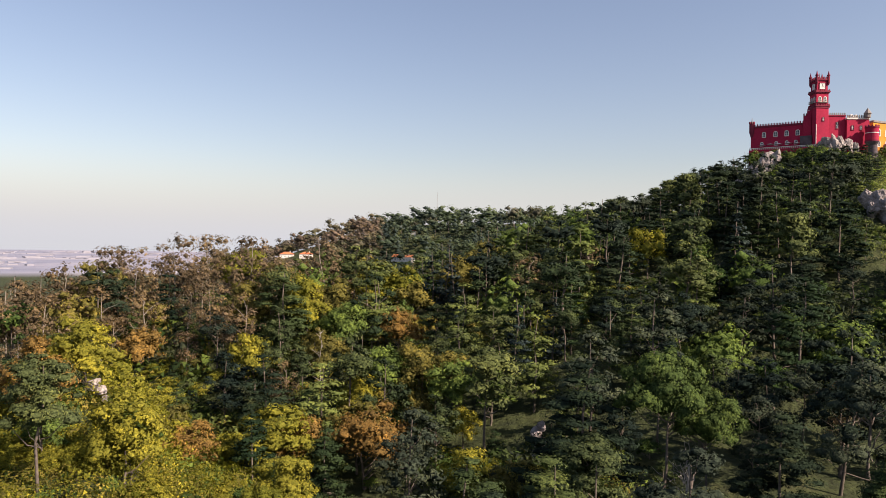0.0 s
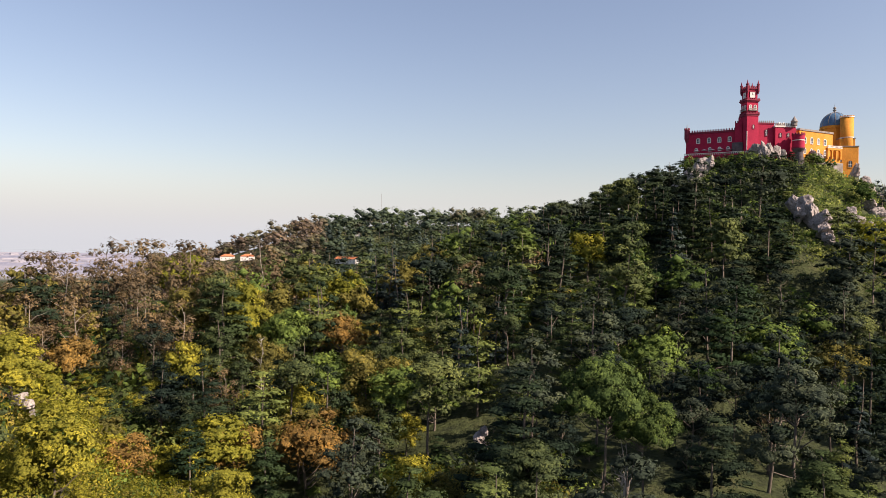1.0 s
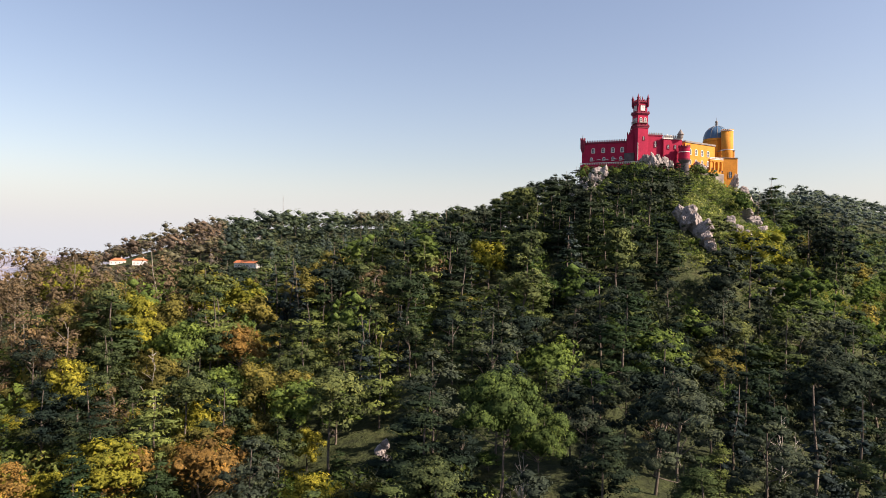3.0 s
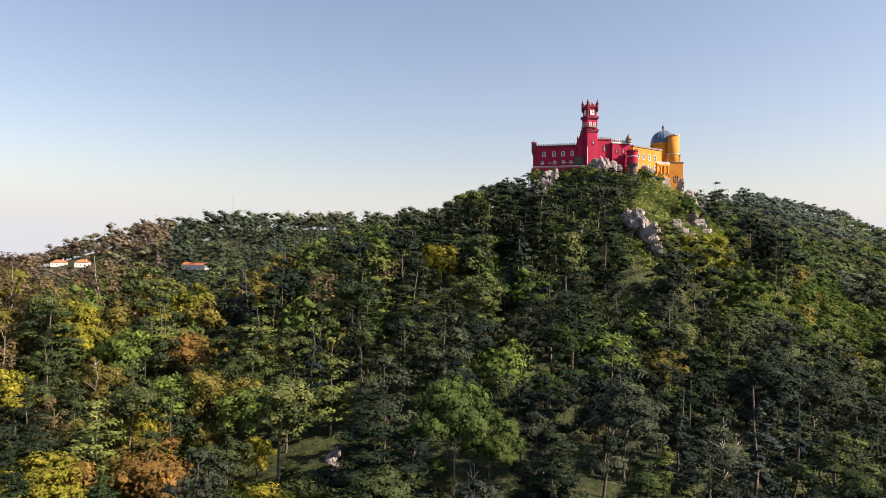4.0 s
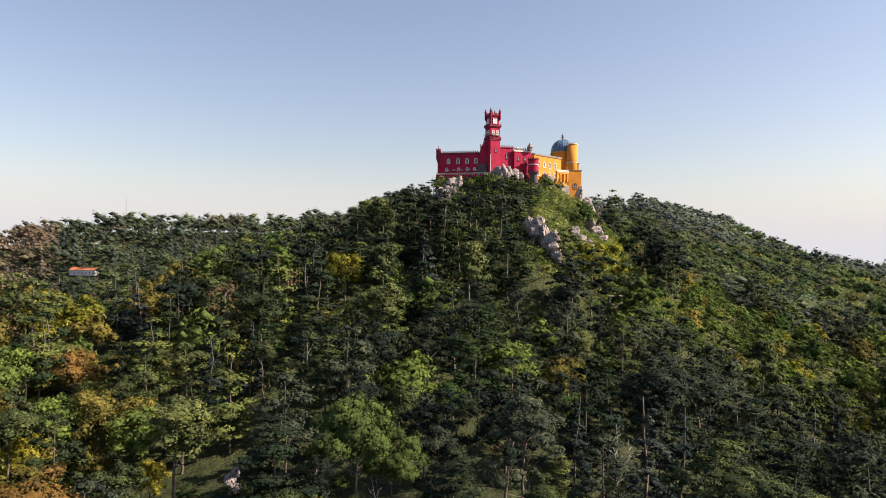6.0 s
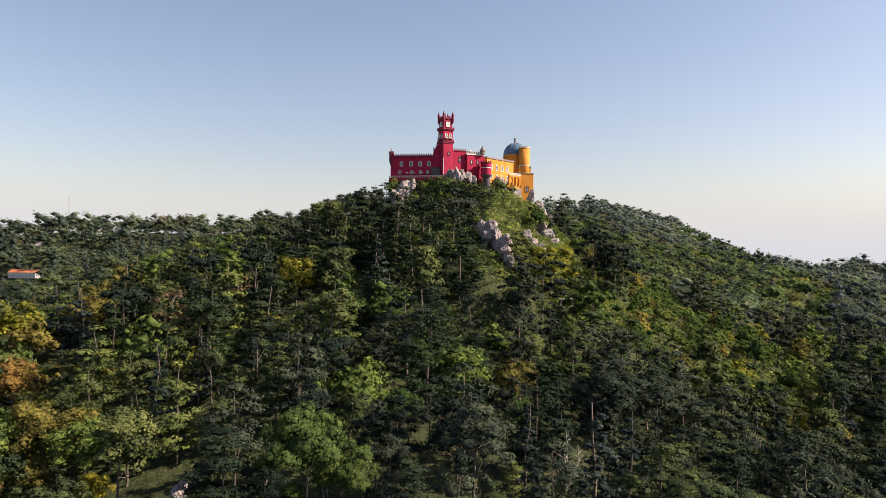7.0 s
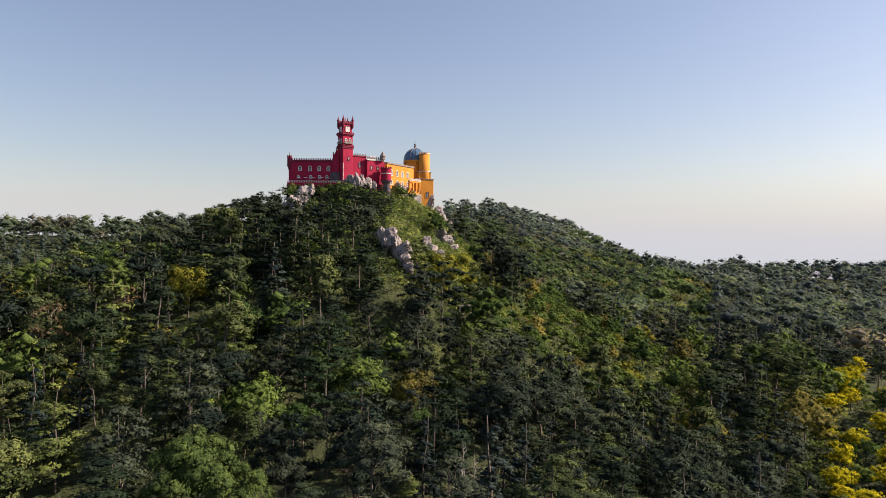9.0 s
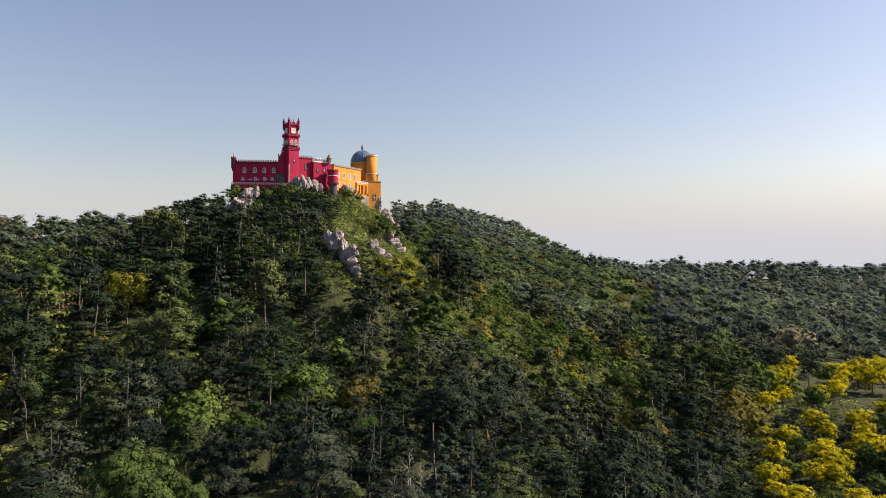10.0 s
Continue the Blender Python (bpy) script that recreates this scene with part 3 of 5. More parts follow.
# white parasols on the terrace of the red wing
for _u, _h in ((6.0, 2.3), (9.6, 2.5), (13.4, 2.4), (17.5, 2.6), (21.0, 2.3)):
    _c = WING @ Vector((_u, -3.0, 150.0))
    par = tagged(new("parasol"), "open white parasol on the palace terrace", "parasol", "parasols on the terrace")
    bm = bmesh.new()
    tube(bm, _c.x, _c.y, 149.4, 150.0 + _h, 0.05, 0.05, 6)
    part("pole", bm, DARK_WOOD, par)
    bm = bmesh.new()
    tube(bm, _c.x, _c.y, 150.0 + _h - 0.55, 150.0 + _h, 1.7, 0.06, 8)
    part("canopy", bm, WHITE, par)

# ---------------------------------------------------------------- rocks under and beside the walls
OUT = "pale grey weathered granite outcrop among the trees"
FOOT, CRAG = "pale grey granite spires at the palace foot", "pale split granite crag on the open slope"
for _k, (_x, _y, _z, _a, _b, _c) in enumerate((
        (-3.6, 370.4, 150.5, 1.5, 1.4, 3.6), (-1.0, 369.6, 151.5, 2.2, 1.6, 5.0), (2.2, 369.0, 151.0, 2.5, 1.7, 5.6), (5.4, 370.2, 150.5, 2.3, 1.6, 5.0),
        (8.4, 372.0, 149.6, 2.3, 1.6, 4.6), (11.0, 373.0, 148.4, 1.8, 1.5, 3.6), (0.6, 368.2, 148.5, 2.0, 1.5, 3.0), (4.0, 368.6, 148.5, 2.0, 1.5, 3.0))):
    rock("granite_spire", _x, _y, _z - 0.4, _a * 0.92, _b, _c * 0.74, 30 + _k, FOOT, 14 * _k, 3, 0.16)
for _k, (_x, _y, _up, _a, _b, _c) in enumerate((
        (-24.6, 360.0, 4.4, 4.2, 3.4, 4.0), (-28.6, 358.6, 2.8, 4.2, 3.4, 3.6), (-33.0, 357.2, 1.0, 3.6, 3.0, 3.2), (-21.2, 361.2, 4.4, 2.8, 2.6, 3.0), (-34.8, 356.0, 0.6, 2.8, 2.4, 3.4), (-27.4, 354.5, 0.8, 3.0, 2.6, 3.4))):
    rock("granite_outcrop", _x, _y, float(height(_x, _y)) + _up + 1.6, _a * 1.1, _b, _c * 1.15, 50 + _k, OUT, 40 * _k)
for _k, (_x, _y, _up, _a, _b, _c) in enumerate((
        (13.5, 317.0, 4.0, 2.0, 2.0, 3.2), (16.6, 316.0, 4.6, 2.4, 2.2, 4.6), (19.2, 313.0, 3.6, 2.6, 2.4, 4.6), (21.6, 309.0, 2.8, 2.4, 2.2, 4.4), (23.4, 305.0, 1.8, 2.0, 2.0, 3.8), (15.2, 313.0, 2.0, 1.8, 1.8, 2.6), (24.4, 301.0, 0.8, 1.6, 1.6, 2.8),
        (35.5, 337.0, 2.0, 2.0, 1.8, 2.4), (38.0, 334.5, 1.6, 2.2, 1.9, 2.6), (40.6, 332.0, 0.8, 2.2, 2.0, 2.4),
        (45.5, 366.0, 2.0, 2.4, 2.0, 2.2), (49.0, 364.5, 1.4, 2.8, 2.2, 2.0), (52.2, 363.0, 0.8, 2.2, 2.0, 1.8),
        (43.5, 403.0, 2.5, 2.0, 1.8, 5.0), (48.8, 407.0, 2.0, 1.8, 1.8, 4.4), (50.8, 406.0, 0.5, 2.0, 1.8, 3.4), (55.0, 414.0, 1.5, 2.6, 2.2, 2.6), (58.5, 416.0, 0.0, 2.2, 2.0, 2.0), (30.5, 398.0, 2.0, 2.4, 2.0, 3.4), (27.0, 393.0, 2.0, 2.0, 1.8, 3.0), (24.0, 389.0, 2.0, 2.0, 1.8, 2.6))):
    rock("granite_outcrop", _x, _y, float(height(_x, _y)) + _up + 1.6, _a * 1.7, _b * 1.45, _c * 1.12, 70 + _k, CRAG if _y < 340 else OUT, 50 * _k)
for _k, (_dx, _z, _a, _c) in enumerate(((0.0, 53.8, 1.9, 3.2), (0.6, 56.6, 1.6, 2.2), (-0.5, 58.8, 1.4, 1.7), (0.3, 60.4, 1.1, 1.2))):
    rock("granite_outcrop", -55.7 + _dx, 149.3, _z, _a, _a, _c, 15 + 7 * _k, "pale granite blocks stacked upright among dark trees", 60 * _k)
for _k, (_x, _y, _z, _a, _c) in enumerate(((-125.8, 89.2, 71.9, 1.6, 1.0), (-125.0, 90.3, 70.5, 1.35, 1.15), (-124.4, 91.0, 69.0, 0.8, 0.9))):
    rock("boulder", _x, _y, _z, _a, _a * 0.8, _c, 16 + _k, "rounded white boulder among yellow green bushes", 30 + 40 * _k, 3)

# ---------------------------------------------------------------- far houses and mast


def on_ray(az, el, above, near=430.0, z0=100.0):
    """The place past a distance where the hillside, raised by some metres, comes up to a line of sight from the camera.
    """
    d = np.arange(near, 1400, 2.0)
    x, y = d * math.sin(radians(az)), d * math.cos(radians(az))
    gap = height(x, y) + above - (z0 + d * math.tan(radians(el)))
    k = int(np.argmax(gap > 0)) if (gap > 0).any() else int(np.argmax(gap))
    return float(x[k]), float(y[k])


HOUSES = []


def house(x, y, turn, length, depth, tall, hip, label):
    """A low plastered house with a tiled roof, windows and a chimney."""
    z = float(height(x, y)) - 1.0
    root = tagged(new("house"), label, "house", "houses on the far hillside")
    m = facade(x, y, turn)
    bm = bmesh.new()
    box(bm, m, -length / 2, length / 2, -depth / 2, depth / 2, z, z + tall + 1)
    part("wall", bm, WHITE, root)
    top, e, r = z + tall + 1, 0.6, depth * 0.24
    h = depth / 2 if hip else -0.4
    if not hip:
        bm = bmesh.new()
        vs = [bm.verts.new(m @ Vector((length / 2 - k, v, w))) for k in (0, 0.4) for v, w in ((-depth / 2, top), (depth / 2, top), (0, top + r * 0.95))]
        bmesh.ops.convex_hull(bm, input=vs)
        part("gable", bm, WHITE, root)
    bm = bmesh.new()
    pts = [(-length / 2 - e, -depth / 2 - e, top - 0.1), (length / 2 + e, -depth / 2 - e, top - 0.1), (length / 2 + e, depth / 2 + e, top - 0.1), (-length / 2 - e, depth / 2 + e, top - 0.1),
           (-length / 2 + h, 0, top + r + 0.2), (length / 2 - h, 0, top + r + 0.2)]
    bmesh.ops.convex_hull(bm, input=[bm.verts.new(m @ Vector(p)) for p in pts])
    roof = part("roof", bm, TERRACOTTA, root, "orange terracotta tiled roof")
    bm = bmesh.new()
    box(bm, m, length * 0.2, length * 0.2 + 0.9, -0.5, 0.4, top + r * 0.5, top + r + 1.2)
    part("chimney", bm, WHITE, roof)
    n = int(length // 4)
    for i in range(n):
        window(root, m, -length / 2 + (i + 0.5) * length / n, z + 1.8, 1.1, 1.5, depth / 2, arch=False)
    if tall < 8:
        HOUSES.append((x, y, z + tall))


_x, _y = on_ray(-31.6, -0.85, 5, 560)
house(_x, _y, -10, 30, 10, 4.6, False, "long white house with an orange tiled roof")
_x, _y = on_ray(-40.9, -0.75, 5, 560)
house(_x, _y, 38, 17, 11, 4.2, True, "white house with an orange hipped roof")
_x, _y = on_ray(-39.4, -0.75, 5, 570)
house(_x, _y, 38, 16, 11, 4.6, True, "white house with an orange hipped roof")
_x, _y = on_ray(-30.9, 1.05, 6, 650)
house(_x, _y, 31, 6.5, 6, 9, True, "tall white house half hidden by trees")

_x, _y = 950 * math.sin(radians(-29.0)), 950 * math.cos(radians(-29.0))
_z = float(height(_x, _y))
mast = tagged(new("radio_mast"), "thin grey lattice mast on the wooded ridge", "mast")
bm = bmesh.new()
for i in range(3):
    a = i * 2.094
    bmesh.ops.create_cone(bm, cap_ends=True, segments=5, radius1=0.07, radius2=0.05, depth=42, matrix=Matrix.Translation((_x + 0.5 * math.cos(a), _y + 0.5 * math.sin(a), _z + 22)))
part("legs", bm, STONE, mast)
bm = bmesh.new()
for i in range(20):
    tube(bm, _x, _y, _z + 1 + 2 * i, _z + 1.06 + 2 * i, 0.55, 0.55, 3)
part("bracing", bm, STONE, mast)

# small pale terrace wall on the slope and a boulder on the far hill
shelter = tagged(new("stone_shelter"), "small pale stone shelter half hidden on the slope", "shelter")
_m = facade(47, 288, 10)
_z = float(height(47, 288))
bm = bmesh.new()
for u in (-2.6, 2.2):
    box(bm, _m, u, u + 0.5, -0.3, 0.3, _z - 1, _z + 3.2)
box(bm, _m, -2.6, 2.7, -3.2, -2.8, _z - 1, _z + 3.2)
part("wall", bm, WHITE, shelter)
bm = bmesh.new()
box(bm, _m, -3.1, 3.2, -3.6, 0.7, _z + 3.2, _z + 3.6)
part("roof", bm, STONE, shelter)
_x, _y = on_ray(16.6, -0.35, 4, 500, 115)
rock("boulder", _x, _y, float(height(_x, _y)) + 2.5, 6.0, 5.0, 4.5, 19, "pale boulder on the open far hillside", 20, 3)

# town spread over the plain, its walls tinted blue grey for haze
town = tagged(new("distant_town"), "low buildings of a distant town on the plain, tinted for haze", "town", kind="stuff")
bm = bmesh.new()
_r = random.Random(5)
for i in range(150):
    a, d = radians(_r.uniform(-68, -46)), 1500 + 2700 * _r.random() ** 0.7
    m = facade(d * math.sin(a), d * math.cos(a), _r.uniform(0, 90))
    w = _r.uniform(14, 60)
    box(bm, m, -w / 2, w / 2, -w / 3, w / 3, PLAIN - 1, PLAIN + _r.uniform(1.5, 3.5))
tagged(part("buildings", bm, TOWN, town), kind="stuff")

# ---------------------------------------------------------------- trees


def cards(points, normals, size, r, slim=1.0):
    """Small three-cornered sprays of leaves at the points, facing along the normals."""
    n = len(points)
    nrm = normals / np.linalg.norm(normals, axis=1, keepdims=True)
    u = np.cross(nrm, r.normal(size=(n, 3)))
    u /= np.linalg.norm(u, axis=1, keepdims=True) + 1e-9
    w = np.cross(nrm, u)
    s = (size * r.uniform(0.6, 1.25, n))[:, None]
    a = r.uniform(0.45, 0.8, (n, 1)) * slim
    v = np.stack([points - u * s * 0.5 + w * s * a, points - u * s * 0.6 - w * s * a, points + u * s * 1.2 / slim - nrm * s * r.uniform(0, 0.4, (n, 1))], 1)
    return v.reshape(-1, 3), np.arange(3 * n).reshape(n, 3)


Foliage = collections.namedtuple("Foliage", "verts faces soft tuft inner")


def ball(sub):
    """The corners and faces of a round body."""
    bm = bmesh.new()
    bmesh.ops.create_icosphere(bm, subdivisions=sub, radius=1)
    found = np.array([v.co for v in bm.verts]), np.array([[v.index for v in f.verts] for f in bm.faces])
    bm.free()
    return found


BALL = {k: ball(k) for k in (1, 2)}
BALL[0] = np.array([(1, 0, 0), (0, 1, 0), (-1, 0, 0), (0, -1, 0), (0, 0, 1), (0, 0, -1)], float), np.array(
    [(0, 1, 4), (1, 2, 4), (2, 3, 4), (3, 0, 4), (1, 0, 5), (2, 1, 5), (3, 2, 5), (0, 3, 5)])


def clumps(centres, radii, flat, per, size, r, lobes=None, core=0.64, up=0.35, jitter=0.4, slim=1.0, reach=(0.74, 1.12), lean=0.7, sub=0):
    """Foliage made of clumps: leafy sprays over each one, and a dense uneven heart, coloured darker as shade, that
    closes it.
    """
    shape = np.array([1, 1, flat])
    heart = np.array([0, 0, 0.9 * float(np.mean(centres[:, 2]))])
    counts = np.maximum(3, np.round(per * radii**2 / np.mean(radii**2))).astype(int)
    shades = r.uniform(0, 1, len(centres))
    c = np.repeat(centres, counts, 0)
    rad = np.repeat(radii, counts)[:, None]
    d = r.normal(size=c.shape)
    d[:, 2] = d[:, 2] + up
    d /= np.linalg.norm(d, axis=1, keepdims=True)
    p = c + d * rad * shape * r.uniform(reach[0], reach[1], (len(c), 1))
    out = p - heart
    out /= np.linalg.norm(out, axis=1, keepdims=True) + 1e-9
    facing = d / shape
    facing /= np.linalg.norm(facing, axis=1, keepdims=True)
    away = p - np.repeat(centres - (0, 0, 1) if lobes is None else lobes, counts, 0)
    away /= np.linalg.norm(away, axis=1, keepdims=True) + 1e-9
    v, f = cards(p, facing + out * lean + r.normal(size=d.shape) * jitter, size, r, slim)
    soft = 0.4 * facing + 0.75 * away + 0.6 * out + 0.26 * r.normal(size=d.shape) + np.array([0, 0, 0.22])
    soft /= np.linalg.norm(soft, axis=1, keepdims=True)
    vs, fs, ns, ts, k = [v], [f], [np.repeat(soft, 3, 0)], [np.repeat(np.repeat(shades, counts), 3)], len(v)
    bv, bf = BALL[sub]
    if core:
        for q, rr, sh in zip(centres, radii, shades):
            rough = core * rr * (1 + 0.15 * r.normal(size=(len(bv), 1)).clip(-1.5, 1.5))
            vs.append(q + bv * shape * rough)
            fs.append(bf + k)
            n = bv / shape
            ns.append(n / np.linalg.norm(n, axis=1, keepdims=True))
            # hearts take darker tuft tones: shade inside the crown put into the colour
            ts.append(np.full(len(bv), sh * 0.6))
            k += len(bv)
    faces = np.concatenate(fs)
    return Foliage(np.concatenate(vs), faces, np.concatenate(ns), np.concatenate(ts), np.arange(len(faces)) >= len(f))


def crown_mesh(name, leafy, outer, inner):
    """A mesh of leafy sprays and of the hearts inside them."""
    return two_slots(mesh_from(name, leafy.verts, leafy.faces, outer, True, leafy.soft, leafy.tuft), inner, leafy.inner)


def two_slots(me, second, where):
    """Gives the faces named by where the second material."""
    me.materials.append(second)
    me.polygons.foreach_set("material_index", where.astype(np.int32))
    return me


def limb(path, radii, sides=5):
    """A tapered limb along a path."""
    path, radii = np.asarray(path, float), np.asarray(radii, float)
    a = np.linspace(0, 2 * np.pi, sides, endpoint=False)
    vs = []
    for i, (p, rr) in enumerate(zip(path, radii)):
        t = path[min(i + 1, len(path) - 1)] - path[max(i - 1, 0)]
        t = t / (np.linalg.norm(t) + 1e-9)
        u = np.cross(t, (0.3, 1, 0.1))
        u /= np.linalg.norm(u)
        w = np.cross(t, u)
        vs.append(p + rr * (np.cos(a)[:, None] * u + np.sin(a)[:, None] * w))
    n = len(path)
    i = np.arange(n * sides).reshape(n, sides)
    j = np.roll(i, -1, 1)
    f = np.stack([i[:-1], j[:-1], j[1:], i[1:]], -1).reshape(-1, 4)
    return np.concatenate(vs), f


def join(parts):
    vs, fs, k = [], [], 0
    for v, f in parts:
        vs.append(v)
        fs.append(f + k)
        k += len(v)
    return np.concatenate(vs), np.concatenate(fs)


def bent(a, b, r, wob=0.08, n=4):
    s = np.linspace(0, 1, n)[:, None]
    p = np.asarray(a) * (1 - s) + np.asarray(b) * s
    L = np.linalg.norm(np.asarray(b) - np.asarray(a))
    p[1:-1] = p[1:-1] + r.normal(size=(n - 2, 3)) * wob * L
    return p


def lobed(centres, radii, flat, each, r):
    """Clumps spread over the upper side of each lobe of a crown, with the lobe's centre for each one."""
    d = r.normal(size=(len(centres) * each, 3))
    d[:, 2] = np.abs(d[:, 2]) * 1.1 - 0.45
    d /= np.linalg.norm(d, axis=1, keepdims=True)
    lobe, size = np.repeat(centres, each, 0), np.repeat(radii, each)
    c = lobe + d * (size * r.uniform(0.6, 0.85, len(size)))[:, None] * np.array([1, 1, flat])
    rad = size * r.uniform(0.34, 0.52, len(size)) * (8 / each) ** 0.4
    return c, rad, lobe - np.array([0, 0, 0.5]) * size[:, None]


def plan_tree(kind, r, level=0):
    """Height, clump centres, radii, lobes, flatness and the limbs of one tree of a kind, standing at the origin."""
    each = (8, 5, 3)[level]
    if kind in ("pine", "dark"):
        H = 20.0
        n = int(r.integers(8, 12))
        low, wide_at, spread = r.uniform(0.24, 0.48), r.uniform(0.1, 0.6), r.uniform(3.4, 5.2)
        a = r.uniform(0, 6.28) + np.arange(n) * 2.4 + r.uniform(-0.5, 0.5, n)
        k = np.sort(r.uniform(0, 0.9, n))
        z = H * (low + (0.90 - low) * k)
        q = spread * np.sqrt(np.clip(1.0 - ((k - wide_at) / (1.05 - wide_at)) ** 2, 0.04, 1)) * r.uniform(0.55, 1.0, n)
        lobes = np.concatenate([np.stack([q * np.cos(a), q * np.sin(a), z - 0.03 * q**2], 1), [(0.3, 0.2, H * 0.91)]])
        flat = r.uniform(0.48, 0.66)
        c, rad, lob = lobed(lobes, np.concatenate([r.uniform(2.1, 3.3, n), [2.2]]), flat, each, r)
        limbs, trunk_top = 14, 0.90
        order = np.concatenate([np.arange(k, len(c), each) for k in range(each)])
        c, rad, lob = c[order], rad[order], lob[order]
    elif kind in ("cedar", "deodar"):
        H = 20.0
        lev = np.repeat(np.arange(11), [7, 8, 8, 7, 7, 6, 5, 5, 4, 3, 1])
        reach = np.array([5.2, 6.0, 6.0, 5.7, 5.3, 4.7, 4.0, 3.2, 2.3, 1.4, 0.1])[lev] * r.uniform(0.7, 1.15, 11)[lev]
        a, q = r.uniform(0, 2 * np.pi, len(lev)), reach * np.sqrt(r.uniform(0.12, 1.0, len(lev)))
        z = H * (0.20 + 0.076 * lev) + r.uniform(-0.35, 0.35, len(lev)) - q * 0.05
        c, rad, flat = np.stack([q * np.cos(a), q * np.sin(a), z], 1), r.uniform(1.3, 2.2, len(lev)), 0.30
        lob = c * (0.8, 0.8, 1.0) - (0, 0, 1.6)
        limbs, trunk_top = 10, 0.95
    elif kind == "spruce":
        H = 19.0
        lev = np.repeat(np.arange(12), [6, 6, 6, 5, 5, 5, 4, 4, 3, 3, 2, 1])
        reach = np.linspace(3.6, 0.1, 12)[lev]
        a, q = r.uniform(0, 2 * np.pi, len(lev)), reach * r.uniform(0.6, 1.0, len(lev))
        z = H * (0.12 + 0.077 * lev) + r.uniform(-0.4, 0.4, len(lev))
        c, rad, flat = np.stack([q * np.cos(a), q * np.sin(a), z], 1), np.linspace(1.6, 0.6, 12)[lev], 0.5
        lob = c * (0, 0, 1)
        limbs, trunk_top = 0, 0.97
    elif kind == "stone":
        H, n = 20.0, 14
        a, k = r.uniform(0, 6.28) + np.arange(n) * 2.4, (np.arange(n) + 0.5) / n
        q = 4.9 * np.sqrt(np.clip(1 - (0.97 * k) ** 2, 0, 1)) * r.uniform(0.85, 1.0, n)
        lobes = np.stack([q * np.cos(a), q * np.sin(a), H * (0.60 + 0.28 * k)], 1)
        flat = 0.75
        c, rad, lob = lobed(lobes, r.uniform(1.9, 2.4, n), flat, each, r)
        c, rad, lob = np.concatenate([c, [(0, 0, H * 0.68)]]), np.concatenate([rad, [4.4]]), np.concatenate([lob, [(0, 0, H * 0.5)]])
        limbs, trunk_top = 10, 0.66
    elif kind == "brown":
        H = 17.0
        n = 48
        a, q = r.uniform(0, 2 * np.pi, n), np.sqrt(r.uniform(0.03, 1, n)) * 4.2
        z = H * r.uniform(0.28, 0.97, n)
        q = q * 1.15 * np.sqrt(np.clip(1.15 - ((z / H - 0.62) / 0.40) ** 2, 0.15, 1))
        c, rad, flat = np.stack([q * np.cos(a), q * np.sin(a), z], 1), r.uniform(0.8, 1.5, n), 0.8
        lob = c * (0.4, 0.4, 0.9)
        limbs, trunk_top = 14, 0.88
    else:
        H = 14.0
        n = int(r.integers(9, 13))
        a = r.uniform(0, 6.28) + np.arange(n) * 2.4
        k = (np.arange(n) + 0.5) / n
        q = 4.5 * np.sqrt(np.clip(1 - (0.95 * k) ** 2.2, 0, 1)) * r.uniform(0.7, 1.0, n)
        lobes = np.stack([q * np.cos(a), q * np.sin(a), H * (0.36 + 0.46 * k) + r.uniform(-0.7, 0.7, n)], 1)
        flat = 0.80
        c, rad, lob = lobed(lobes, r.uniform(1.9, 2.9, n), flat, each, r)
        c, rad, lob = np.concatenate([c, [(0, 0, H * 0.56)]]), np.concatenate([rad, [4.2]]), np.concatenate([lob, [(0, 0, H * 0.4)]])
        limbs, trunk_top = 7, 0.6
    return H, c, rad, lob, flat, limbs, trunk_top


# how thick the leaves sit, and the size of a spray, for trees close to the valley
THICK = {"brown": 0.8, "spruce": 0.8, "cedar": 0.8}
SPRAY = {"pine": 0.19, "dark": 0.19, "cedar": 0.20, "deodar": 0.20, "spruce": 0.21, "stone": 0.18, "brown": 0.17, "oak": 0.20, "olive": 0.195, "autumn": 0.195, "mimosa": 0.21, "lime": 0.20}
SLIM = {"pine": 0.9, "dark": 0.9, "cedar": 0.9}


def wood_of(kind, H, c, limbs, trunk_top, r, sides=6):
    lean = r.normal(size=2) * 0.5
    top = np.array([lean[0], lean[1], H * trunk_top])
    base = 0.30 if kind != "brown" else 0.22
    path = bent((0, 0, -1.5), top, r, 0.012, 5)
    parts = [limb(path, np.linspace(base, 0.07, 5), sides)]
    for k in range(min(limbs, len(c))):
        p = c[k]
        s = np.clip((p[2] - 2.2) / top[2], 0.3, 0.95)
        parts.append(limb(bent(path[0] * (1 - s) + top * s, p, r, 0.07), (0.10, 0.07, 0.05, 0.025), 4))
    return join(parts)


NAMES = {"pine": "pine_tree", "dark": "black_pine", "cedar": "cedar_tree", "deodar": "deodar_cedar", "stone": "stone_pine", "spruce": "spruce_tree", "brown": "eucalyptus_tree", "oak": "oak_tree",
         "autumn": "autumn_tree", "olive": "chestnut_tree", "mimosa": "mimosa_tree", "lime": "linden_tree"}
LABELS = {
    "pine": "tall ragged dark green pine on the wooded slope", "dark": "old blackish green pine in the dense wood", "cedar": "dark green cedar with flat tiered branches on the slope",
    "stone": "tall stone pine with a dense rounded bright green crown",
    "deodar": "blackish green cedar with drooping tiers below the palace walls",
    "spruce": "narrow dark conical spruce rising above the wood", "brown": "thin brownish tree with sparse dry foliage on the ridge",
    "oak": "round fresh green broadleaf tree on the wooded slope", "autumn": "round broadleaf tree with rusty orange autumn leaves",
    "olive": "round olive brown broadleaf tree on the wooded slope",
    "mimosa": "bright yellow mimosa in full bloom on the slope", "lime": "yellow green broadleaf tree in low sun",
}


